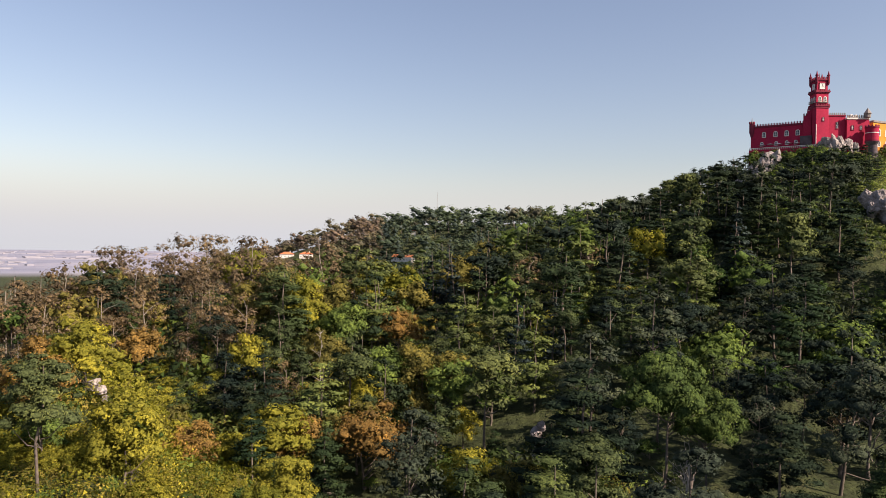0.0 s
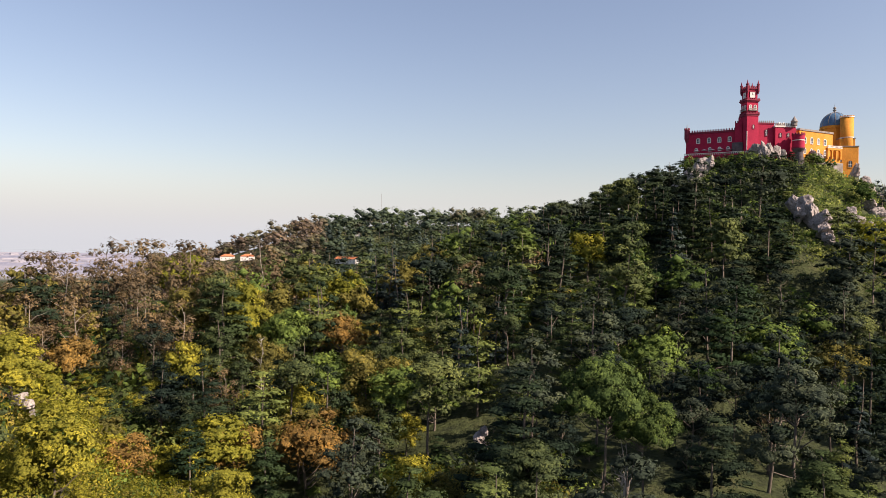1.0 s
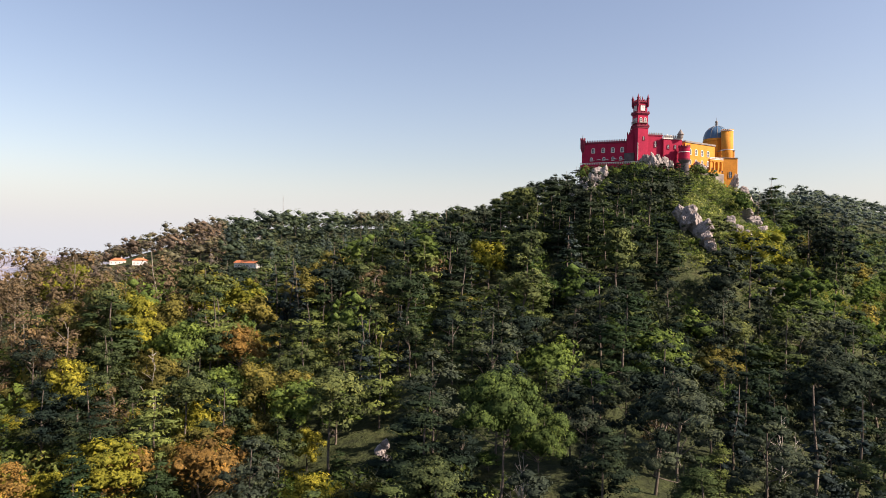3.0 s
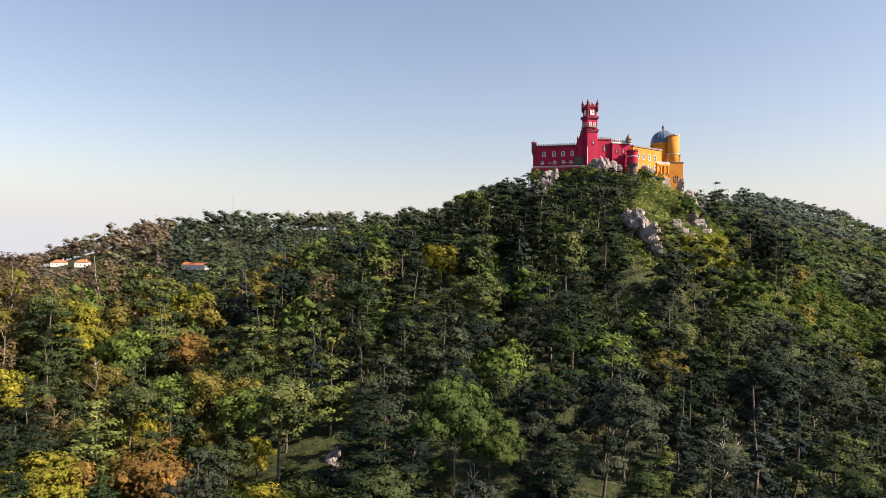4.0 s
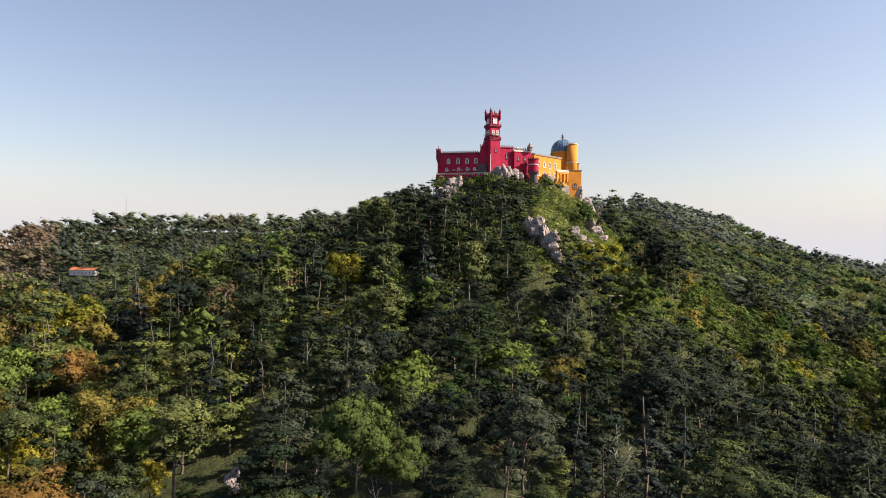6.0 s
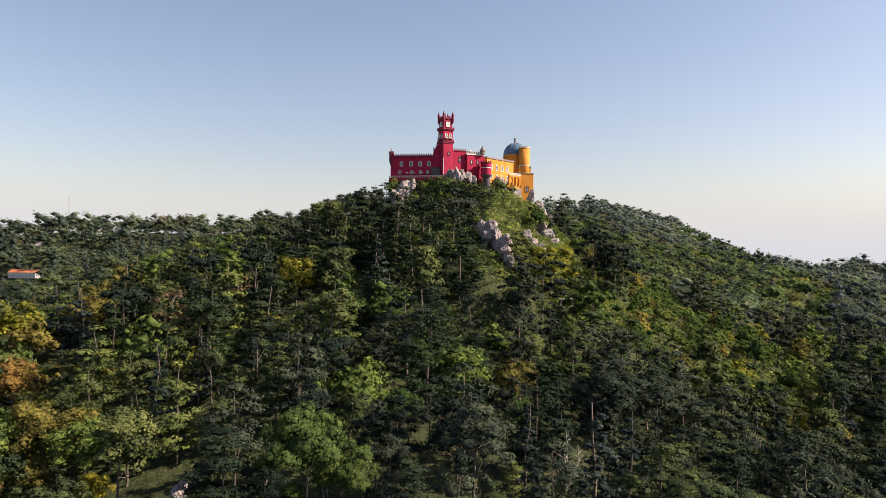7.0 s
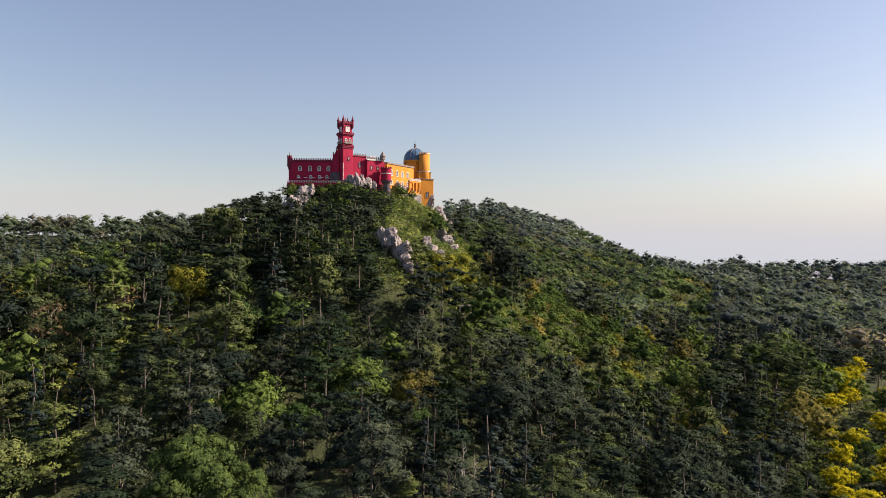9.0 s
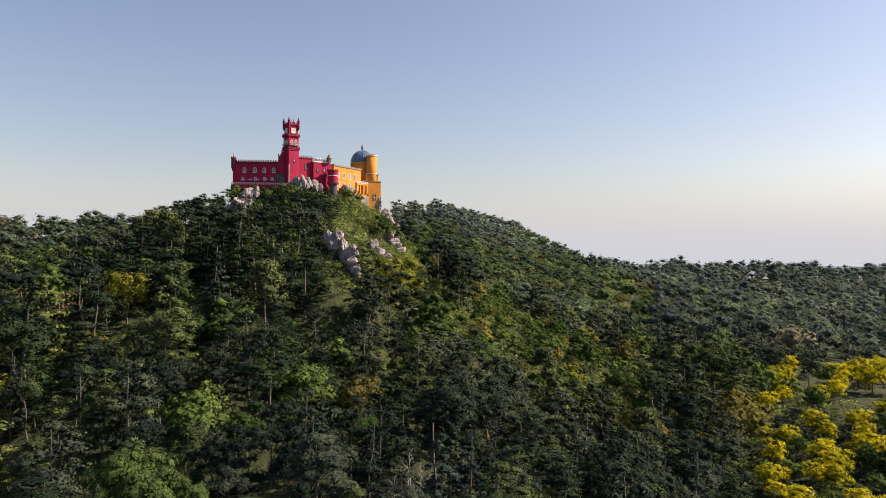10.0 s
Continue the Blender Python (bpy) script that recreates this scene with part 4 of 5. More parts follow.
def make_tree(kind, seed, level=0):
    """A tree of a kind with its trunk and crown; the higher levels, for the higher slopes, are coarser."""
    r = np.random.default_rng(seed)
    H, c, rad, lob, flat, limbs, trunk_top = plan_tree(kind, r, level)
    root = new(NAMES[kind])
    tagged(root, LABELS[kind], "tree", "trees of the wooded hills")
    tv, tf = wood_of(kind, H, c, (limbs, limbs * 2 // 3, limbs // 3)[level], trunk_top, r, (6, 4, 3)[level])
    trunk = new("trunk", mesh_from("trunk", tv, tf, PALE_BARK if kind == "brown" else BARK, True))
    if kind in ("cedar", "deodar", "spruce", "brown") and level:
        keep = np.argsort(r.uniform(0, 1, len(c)))[: int(len(c) * (1, 0.7, 0.5)[level])]
        c, rad, lob = c[keep], rad[keep] * (1.0, 1.16, 1.36)[level], lob[keep]
    area = float(np.mean(rad**2)) * (0.5 + 0.5 * flat)
    size = SPRAY[kind] * (1.08, 1.52, 2.35)[level]
    per = 3.2 * area / size**2 * THICK.get(kind, 1.0) * (0.85, 0.82, 0.75)[level]
    pads = kind in ("cedar", "deodar")
    leafy = clumps(c, rad, flat, per, size, r, lob, 0.42 if kind == "brown" else 0.64, 0.6 if pads else 0.4, 0.3 if pads else 0.4, SLIM.get(kind, 1.0), sub=1 if level == 0 else 0)
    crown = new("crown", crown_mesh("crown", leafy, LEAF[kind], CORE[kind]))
    trunk.parent = crown.parent = root
    return root


def farther_tree(kind, seed):
    """A coarser tree for the farthest ridges."""
    return far_tree(kind, seed, 17, 1.0)


def ridge_tree(kind, seed):
    """A small tree of the close wood on the hill behind the palace."""
    return far_tree(kind, seed, 18, 1.12)


def slope_tree(kind, seed):
    """A lighter tree for the joined woods of the near slopes: arrays of a crown and of a trunk."""
    r = np.random.default_rng(seed)
    H, c, rad, lob, flat, limbs, trunk_top = plan_tree(kind, r, 1)
    pick = np.argsort(c[:, 2])[np.linspace(0, len(c) - 1, 20).astype(int)]
    leafy = clumps(c[pick], rad[pick] * 1.5, max(flat, 0.4), 18, 0.48, r, lob[pick])
    return leafy, *limb(bent((0, 0, -1.5), (0, 0, H * 0.62), r, 0.01, 2), (0.26, 0.12), 3)


def far_tree(kind, seed, per=42, size=0.73):
    """A tree of the far woods: a few merged lobes that reach low, roughened with sprays, and a trunk."""
    r = np.random.default_rng(seed)
    H = HIGH[kind]
    if kind == "spruce":
        c = np.array([(0, 0, H * k) for k in (0.22, 0.46, 0.68, 0.86)])
        rad, flat = np.array([0.20, 0.16, 0.11, 0.055]) * H, 1.3
    else:
        R = {"pine": 0.34, "dark": 0.34, "cedar": 0.35, "deodar": 0.33, "brown": 0.34}.get(kind, 0.47) * H
        a = r.uniform(0, 6.28) + np.arange(5) * 2.4 + r.uniform(-0.4, 0.4, 5)
        q, z = R * r.uniform(0.45, 0.85, 5), H * np.linspace(0.42, 0.78, 5)
        c = np.concatenate([[(0, 0, H * 0.58)], np.stack([q * np.cos(a), q * np.sin(a), z], 1)])
        rad, flat = np.concatenate([[0.85 * R], R * r.uniform(0.46, 0.66, 5)]), 0.72 if kind in ("pine", "dark", "cedar", "deodar") else 0.92
    leafy = clumps(c, rad, flat, per, size, r, np.tile(c[:1] - (0, 0, 0.15 * H), (len(c), 1)), 0.6, 0.4, 0.5, 1.0, (0.62, 1.06), 0.9)
    return leafy, *limb(bent((0, 0, -1.5), (0, 0, H * 0.5), r, 0.01, 2), (0.26, 0.12), 3)


# where trees stand: a jittered plan over the hills, thinned where the ground is hidden behind a nearer hill
def seen_from_air(x, y, top):
    """Whether a tree top shows over the hills from the camera's low or high position."""
    ok = np.zeros(len(x), bool)
    for zc in (101.0, 115.0):
        s = np.linspace(0.12, 0.97, 44)[:, None]
        g = height(x * s, y * s) + 8
        ok |= ((g - zc) / s).max(0) < (height(x, y) + top - zc)
    return ok


def scatter(r0, r1, step, a0=-66, a1=50):
    n = int(r1 / step) + 1
    ix, iy = np.meshgrid(np.arange(-n, n), np.arange(-2, n))
    x = (ix + rng.uniform(-0.42, 0.42, ix.shape) + 0.5 * (iy % 2)).ravel() * step
    y = (iy + rng.uniform(-0.42, 0.42, ix.shape)).ravel() * step
    d, az = np.hypot(x, y), np.degrees(np.arctan2(x, y))
    keep = (d > r0) & (d <= r1) & (az > a0) & (az < a1)
    return x[keep], y[keep]


def heath(x, y):
    """Whether a place lies on the open, shrubby parts of the far hillsides."""
    d, az = math.hypot(x, y), math.degrees(math.atan2(x, y))
    open_by = math.sin(x * 0.023 + 0.7) + math.sin(y * 0.017 + x * 0.02) + 0.5 * math.sin(y * 0.06)
    return 9.5 < az < 28 and 295 < d < 840 and open_by > (-0.75 if d > 430 else -0.3 if az > 12.5 else 0.75)


def choose(x, y):
    """The kind of tree for a place."""
    d, az = np.hypot(x, y), np.degrees(np.arctan2(x, y))
    patch = math.sin(x * 0.031 + 2) + math.sin(y * 0.037 + x * 0.011)
    w = {"pine": 3.2, "dark": 1.2, "cedar": 2.6, "deodar": 0.4, "oak": 1.6, "olive": 0.5, "spruce": 0.3, "autumn": 0.0, "brown": 0.3, "lime": 0.15, "mimosa": 0.0}
    if az < -20:
        w.update(pine=0.6, dark=0.3, cedar=2.2, oak=1.8, olive=2.4 if az > -32 else 4.4, autumn=0.2 if az < -32 else 0.0, brown=0.8, lime=2.2 if az < -32 else 1.0)
    if (az < -36 and height(x, y) > 74) or (az < -42 and d > 215):
        w.update(pine=0.5, dark=0, cedar=0.25, oak=0.2, olive=2.2, autumn=0.2, brown=12.0, lime=0.05)
    if d < 185 and az < -30:
        w.update(autumn=1.0, lime=2.6, olive=3.0)
    if d < 168 and az < -42:
        w.update(pine=0.1, dark=0, cedar=0.05, spruce=0, oak=0.8, olive=1.2, autumn=1.3, brown=0.1, lime=8.0)
    if az > -22 and d < 250:
        w.update(pine=2.6, dark=5.5 if az > -13 else 2.0, cedar=2.6, oak=0.5 if az > -13 else 1.4, olive=0.35, lime=0.03, autumn=0.0, brown=0.25)
    if az > -13 and d < 275:
        w.update(pine=1.3, dark=6.0, deodar=3.2, cedar=1.3, oak=0.5, olive=0.2, lime=0.02, spruce=0.5, brown=0.12)
    if -34 < az < -13 and d < 165:
        w.update(pine=2.4, dark=3.4, deodar=1.2, cedar=2.2, oak=0.7, olive=0.8, lime=0.25, autumn=0.1, brown=0.2)
    if -25 < az < -13 and d < 300:
        w.update(oak=0.5, olive=0.12, lime=0.03, autumn=0.0, brown=0.15)
    if az > 9 and d > 275:
        w.update(pine=2.4, dark=1.6, cedar=1.2, oak=3.2, lime=0.1, spruce=0.8, brown=0.4)
    if 9 < az < 19 and 250 < d < 430:
        w.update(oak=5.0, lime=0.2)
    if az > 21 and d > 250:
        w.update(pine=1.6, dark=3.0, cedar=1.8, oak=0.8, olive=0.3, lime=0.1, spruce=4.0, brown=0.4)
    if az < -18 and d > 430:
        w.update(pine=3.0, dark=2.2, cedar=1.8, oak=0.6, olive=0.7, lime=0.2, autumn=0.05, spruce=0.5, brown=9.0 if az < -33.5 else 0.6)
    if -95 < x < 10 and 255 < y < 400:
        w.update(pine=2.2, dark=5.0, deodar=2.4, cedar=1.4, oak=0.8, olive=0.05, lime=0.05, brown=0.3)
    elif patch > 0.9:
        w["oak"] += 1.5
    elif patch < -0.9:
        w["pine"] += 2.0
    ks = list(w)
    p = np.array([w[k] for k in ks])
    return ks[int(rng.choice(len(ks), p=p / p.sum()))]


PAL = (4.0, 398.0)


# rocks kept in the camera's view above the trees: place, half width and camera height
CRAGS = ((17, 314, 6.5, 107), (23, 304, 4.5, 107), (38, 334, 6.5, 107), (48.5, 364.5, 7.0, 107), (-125.2, 90.0, 5.5, 100))


def room(x, y):
    """The greatest height a tree may have at a place: below the skyline and the crags as the camera sees them."""
    d, az, top = math.hypot(x, y), math.degrees(math.atan2(x, y)), room_by_walls(x, y)
    if -20 < az < -5 and 270 < d < 480:
        rise = float(np.interp(az, (-19.3, -17.5, -13, -11.6, -10.2, -8.4, -7, -5.7), (0.040, 0.052, 0.064, 0.076, 0.087, 0.098, 0.112, 0.124)))
        top = min(top, max(2.6, 106.2 + y * rise - float(height(x, y))))
    if az < -43 and 170 < d < 340:
        top = min(top, max(4.0, 104.8 + 2.0 * math.sin(az * 3) - float(height(x, y))))
    for cx, cy, wide, eye in CRAGS:
        d = math.hypot(cx, cy)
        a, c = (x * cx + y * cy) / d - d, (x * cy - y * cx) / d
        if -150 < a < 0 and abs(c) < wide:
            top = min(top, max(0.0, eye + (float(height(cx, cy)) + 0.5 - eye) * (d + a) / d - float(height(x, y))))
    return top


def room_by_walls(x, y):
    """The greatest height a tree may have at a place: low round the palace walls, none on them, and below the camera's
    sight lines to palace and houses.
    """
    u, v = x - PAL[0], y - PAL[1]
    if -44 < u < 56 and -32 < v < 60:
        return 0.0
    if 13 < u < 62 and -100 < v <= -32 and u > -10 - v * 0.28:
        return 3.4
    if -60 < u < 70 and -75 < v <= -32:
        return max(2.0, float(np.interp(x, (-64, -50, -38, -8), (134.5, 138.0, 147.5, 148.0))) - float(height(x, y)))
    if -80 < u < 75 and -32 < v < 75:
        return max(2.5, 144.5 - float(height(x, y)))
    for hx, hy, hz in HOUSES:
        d = math.hypot(hx, hy)
        a, c = (x * hx + y * hy) / d - d, (x * hy - y * hx) / d
        if -18 < a < 16 and abs(c) < 22:
            return 0.0
        if -d + 190 < a <= 16 and abs(c) < 1 + 15 * (d + a) / d:
            return max(0.0, 100 + (hz - 3.2 - 100) * (d + a) / d - float(height(x, y)))
    return 30.0


KINDS = (("pine", 6), ("dark", 5), ("cedar", 5), ("deodar", 4), ("stone", 2), ("oak", 4), ("spruce", 2), ("autumn", 3), ("brown", 4), ("lime", 3), ("mimosa", 2), ("olive", 4))
VARIANTS = {(k, lv): [make_tree(k, 100 + 17 * i + 5 * j, lv) for j in range(n)] for i, (k, n) in enumerate(KINDS) for lv in (0, 1, 2)}
HIGH = {"pine": 20, "dark": 20, "cedar": 20, "deodar": 20, "stone": 20, "spruce": 19, "brown": 17, "oak": 14, "olive": 14, "autumn": 14, "mimosa": 14, "lime": 14}
LIMIT = {"pine": 220, "dark": 220, "cedar": 200, "deodar": 150, "stone": 9, "oak": 180, "olive": 120, "spruce": 70, "autumn": 40, "brown": 190, "lime": 240, "mimosa": 40}
used = {k: 0 for k in VARIANTS}
total = {k: 0 for k, n in KINDS}


def stand(kind, x, y, s, squat=1.0):
    """Put a tree of a kind on the ground: the first ones are the variants themselves."""
    d = math.hypot(x, y)
    level = 0 if d < FINE else 1 if d < MIDDLE else 2
    level = max(1, level) if s < 0.6 else level
    key = (kind, level)
    k = used[key]
    src = VARIANTS[key][k % len(VARIANTS[key])]
    size = Vector((s * rng.uniform(0.9, 1.15) / squat, s * rng.uniform(0.9, 1.15) / squat, s))
    turn = Euler((rng.normal() * 0.03, rng.normal() * 0.03, rng.uniform(0, 6.28)))
    at = (x, y, float(height(x, y)) - 0.2)
    if k < len(VARIANTS[key]):
        src.matrix_basis = Matrix.LocRotScale(at, turn, size)
    else:
        copy_thing(src, Matrix.LocRotScale(at, turn, Vector([a / b for a, b in zip(size, src.scale)])))
    used[key] += 1
    total[kind] += 1


FINE, MIDDLE = 128.0, 245.0
# trees that stand out: kind, x, y, height of the top
MARKED = [
    ("autumn", -91, 133, 67), ("autumn", -112.5, 102, 64), ("dark", -158, 153, 79), ("dark", -140, 138, 72), ("spruce", -125.5, 235, 104),
    ("spruce", -118, 229, 99), ("pine", -68, 147.5, 78), ("stone", -23.5, 121.4, 86), ("stone", -16.5, 124.5, 79), ("spruce", 64.3, 434, 144), ("pine", -103, 64.5, 84),
    ("pine", -68, 357, 136), ("pine", -59, 352, 135), ("autumn", -180, 143, 76), ("cedar", -105, 112, 65), ("cedar", -92, 119, 62),
    ("lime", 241, 468, 69), ("dark", 66, 334, 125), ("dark", 71, 327, 121), ("cedar", 76, 336, 120), ("dark", 69, 346, 126), ("dark", 80, 345, 121), ("spruce", 75, 351, 126), ("dark", 78, 324, 115), ("pine", -30, 152, 78), ("lime", -61.7, 125, 62), ("olive", -50.7, 125, 61), ("deodar", 7, 356, 149), ("deodar", 14, 353, 147.5), ("deodar", 0, 354, 147), ("deodar", 10, 347, 146), ("deodar", 16, 346, 142),
    ("deodar", -6, 349, 145), ("dark", -1, 341, 142.5), ("deodar", 5, 339, 142), ("deodar", 13, 339, 139), ("pine", -14, 335, 138), ("deodar", 1, 330, 136), ("cedar", 10, 328, 133),
    ("pine", 28, 297, 120), ("dark", 31, 322, 121), ("oak", 42, 360, 136), ("spruce", 50, 368, 134), ("deodar", 36, 303, 113),
    ("oak", 23.5, 383, 150.5), ("oak", 27, 386, 149), ("oak", 31.5, 390, 148), ("pine", 19, 365, 147), ("dark", -18, 341, 139), ("oak", -25, 342, 134), ("dark", -44, 356, 143.5), ("dark", -51, 358, 140), ("pine", -58, 360, 138), ("deodar", -40, 360, 146), ("oak", -15, 361, 146.5),
    ("deodar", -10, 362, 147.5), ("oak", -19, 354, 141),
]
for _k in range(100):
    _q = _k / 100
    _d, _az = 166 + 280 * _q**1.1, 46.5 - rng.uniform(0, 1) * float(np.interp(_q, (0, 0.3, 0.6, 1), (12.0, 11.5, 11.0, 10.0)))
    MARKED.append(("oak" if _k % 5 == 0 else "mimosa", _d * math.sin(radians(_az)), _d * math.cos(radians(_az)), 0))
for _k in range(9):
    MARKED.append(("oak" if _k % 3 == 1 else "deodar", -34.5 + 3.3 * _k, 366.5 - 0.05 * _k, 149.0 + 0.8 * math.sin(_k * 2.3)))
# places kept open in front of rocks, dead trees and the shelter
OPEN = [(-55.7, 149.3, 3.6, 17), (-123, 88.5, 3.6, 17), (-119, 86, 3.6, 17), (26, 150, 3, 14), (-20, 123, 3, 14), (-129.6, 165.9, 4, 14), (47, 288, 4, 20),
        (17, 313, 6, 26), (22.5, 304, 4, 20), (38, 334, 5, 26), (48.5, 364, 6, 40), (-24, 359.5, 6, 36), (-31, 357, 6, 36)]


def crowded(x, y):
    """Whether a place is taken by a marked tree, or stands close in front of one."""
    for mx, my, wide, deep in [(q[1], q[2], 9.0, 22.0) if q[0] == "autumn" else (q[1], q[2], 6.5, 60.0) if q[0] == "mimosa" else (q[1], q[2], 6.5, 26.0) for q in MARKED] + OPEN:
        d = math.hypot(mx, my)
        a, c = (x * mx + y * my) / d - d, (x * my - y * mx) / d
        if -deep < a < 4 and abs(c) < wide:
            return True
    return False


def in_front(x, y):
    """Whether low growth at a place would hide a rock or a dead tree."""
    for mx, my, wide, deep in OPEN:
        if deep < 15:
            continue
        d = math.hypot(mx, my)
        a, c = (x * mx + y * my) / d - d, (x * my - y * mx) / d
        if -5 < a < 3 and abs(c) < wide * 0.7:
            return True
    return False


for k, x, y, top in MARKED:
    s = (top - float(height(x, y))) / HIGH[k] if top else rng.uniform(0.6, 0.95) * float(np.interp(math.hypot(x, y), (300, 430), (1.0, 1.35)))
    stand(k, x, y, min(1.6, max(0.2, s)), 1.3 if (s > 1.35 and k == "pine") or k == "stone" else 1.0 if s > 0.9 else 0.85)

_near, _far = scatter(70, 250, 11.6), scatter(250, 430, 12.4)
px, py = np.concatenate([_near[0], _far[0]]), np.concatenate([_near[1], _far[1]])
order = np.argsort(np.hypot(px, py))
px, py = px[order], py[order]
show = seen_from_air(px, py, 18)
px, py = px[show], py[show]
rest = []
# low sunny trees close together on the knoll
kx, ky = scatter(72, 132, 6.2, -66, -43)
for x, y in zip(kx, ky):
    if not crowded(float(x), float(y)) and room(float(x), float(y)) > 4:
        stand("lime" if rng.uniform() < 0.86 else "oak", float(x), float(y), min(rng.uniform(0.36, 0.62), room(float(x), float(y)) / 14))
# low round trees close together on the open slope
kx, ky = scatter(290, 430, 8.6, 9.5, 28)
for x, y in zip(kx, ky):
    x, y = float(x), float(y)
    if heath(x, y) and not crowded(x, y) and room(x, y) > 6 and rng.uniform() < 0.8:
        stand("oak" if rng.uniform() < 0.8 else "pine" if rng.uniform() < 0.5 else "olive", x, y, rng.uniform(0.36, 0.68), 0.85)
for x, y in zip(px, py):
    x, y = float(x), float(y)
    if x > -0.45 * y and math.hypot(x, y) < 250 and rng.uniform() < 0.15:
        continue
    k = choose(x, y)
    s = (0.72 + 0.85 * rng.uniform() ** 1.3) * float(np.interp(math.hypot(x, y), (150, 240, 290), (1.0, 1.1, 1.3)))
    if math.hypot(x, y) < 125 and x < -55:
        s *= 0.55
    top = room(x, y)
    if heath(x, y):
        if rng.uniform() < 0.15:
            continue
        k, s = ("lime" if rng.uniform() < 0.07 else "olive" if rng.uniform() < 0.12 else "oak"), rng.uniform(0.5, 1.1)
    if top < 2.5 or (top < 4 and rng.uniform() < 0.5):
        continue
    if crowded(x, y):
        if y < 270 and not in_front(x, y):
            stand("lime" if x < -0.85 * y else "oak" if rng.uniform() < 0.3 else "cedar" if rng.uniform() < 0.5 else "dark", x, y, rng.uniform(0.25, 0.42), 0.6)
        continue
    if s * HIGH[k] > top:
        s = top / HIGH[k]
        if s < 0.5:
            k = "oak" if rng.uniform() < 0.6 else "lime" if x > 10 else "cedar"
            s = max(0.25, top / HIGH[k])
    if total[k] < LIMIT[k]:
        stand(k, x, y, s)
    else:
        rest.append((k, x, y, s))


def gathered(made):
    """Many tufts of foliage as one."""
    start = np.cumsum([0] + [len(q.verts) for q in made[:-1]])
    return Foliage(np.concatenate([q.verts for q in made]), np.concatenate([q.faces + k for q, k in zip(made, start)]),
                   *(np.concatenate([q[i] for q in made]) for i in (2, 3, 4)))


def woods(name, spots, make, label, extra=1.0, haze_tint=0.0):
    """Many trees joined into one crown mesh and one trunk mesh; the last value mixes haze into the leaf colour."""
    lib = {k: [make(k, 900 + 31 * i + j) for j in range(5)] for i, k in enumerate(TINT)}
    made, tvs, tfs, tint, kt = [], [], [], [], 0
    for k, x, y, s in spots:
        leafy, tv, tf = lib[k][int(rng.integers(5))]
        a = rng.uniform(0, 6.28)
        rot = np.array([[math.cos(a), -math.sin(a), 0], [math.sin(a), math.cos(a), 0], [0, 0, 1]])
        at = np.array([x, y, float(height(x, y))])
        sc = s * np.array([rng.uniform(0.9, 1.2) * extra, rng.uniform(0.9, 1.2) * extra, 1.0])
        made.append(leafy._replace(verts=(leafy.verts * sc) @ rot.T + at, soft=leafy.soft @ rot.T))
        tvs.append((tv * sc) @ rot.T + at)
        tfs.append(tf + kt)
        kt += len(tv)
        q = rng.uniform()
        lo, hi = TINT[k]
        haze_share = haze_tint * (0.3 if heath(x, y) else 1.0)
        # own leaf colour mixed towards a flat hazy tone, bluest on the right
        own = (np.array(lo) * (1 - q) + np.array(hi) * q) * (1 - haze_share) + np.array((0.135, 0.172, 0.178) if x > 60 else (0.070, 0.098, 0.082) if x > -0.66 * y else (0.150, 0.120, 0.105)) * haze_share
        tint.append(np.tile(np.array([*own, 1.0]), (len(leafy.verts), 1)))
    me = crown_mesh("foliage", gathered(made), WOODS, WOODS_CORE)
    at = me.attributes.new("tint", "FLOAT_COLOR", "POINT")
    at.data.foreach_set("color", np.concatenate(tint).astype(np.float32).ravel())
    root = new(name)
    tagged(root, label, "woodland", kind="stuff")
    crown = new("foliage", me)
    trunk = new("trunks", mesh_from("trunks", np.concatenate(tvs), np.concatenate(tfs), BARK))
    crown.parent = trunk.parent = root
    tagged(crown, kind="stuff")
    tagged(trunk, kind="stuff")
    return root


# variants that found no place are not kept
for key, n in used.items():
    for src in VARIANTS[key][n:]:
        for o in (*src.children_recursive, src):
            bpy.data.objects.remove(o)
woods("slope_woods", rest, slope_tree, "dense mixed wood of pines and broadleaf trees on the slopes")


def on_ridge(x, y):
    """Whether a place lies on the hill behind the palace, with its low close wood."""
    return 6 < math.degrees(math.atan2(x, y)) < 24 and 520 < math.hypot(x, y) < 1020


fx, fy = scatter(430, 1330, 16.0)
show = seen_from_air(fx, fy, 12)
far = []
for x, y in zip(fx[show], fy[show]):
    x, y, top = float(x), float(y), room(float(x), float(y))
    if top > 2.5 and x > -1.05 * y and not on_ridge(x, y):
        k, s = choose(x, y), 0.68 + 1.0 * rng.uniform() ** 2
        if heath(x, y):
            if rng.uniform() < 0.15:
                continue
            k = "lime" if rng.uniform() < 0.08 else "olive" if rng.uniform() < 0.15 else "oak" if rng.uniform() < 0.85 else "pine"
            s = rng.uniform(0.5, 1.15)
        elif x > 300 and rng.uniform() < 0.10:
            k, s = ("spruce" if rng.uniform() < 0.6 else "pine"), rng.uniform(0.95, 1.3)
        elif math.sin(x * 0.013) + math.sin(y * 0.011 + 1) > 0.6:
            k = "spruce" if rng.uniform() < 0.5 else "cedar"
        far.append((k, x, y, float(min(s, top / HIGH[k]))))
fx, fy = scatter(520, 1020, 10.5, 6, 24)
show = seen_from_air(fx, fy, 8)
ridge = []
for x, y in zip(fx[show], fy[show]):
    x, y = float(x), float(y)
    k = "oak" if rng.uniform() < (0.6 if heath(x, y) else 0.25) else choose(x, y)
    ridge.append((k, x, y, float(rng.uniform(0.42, 0.75) if rng.uniform() < 0.93 else rng.uniform(0.75, 1.05))))
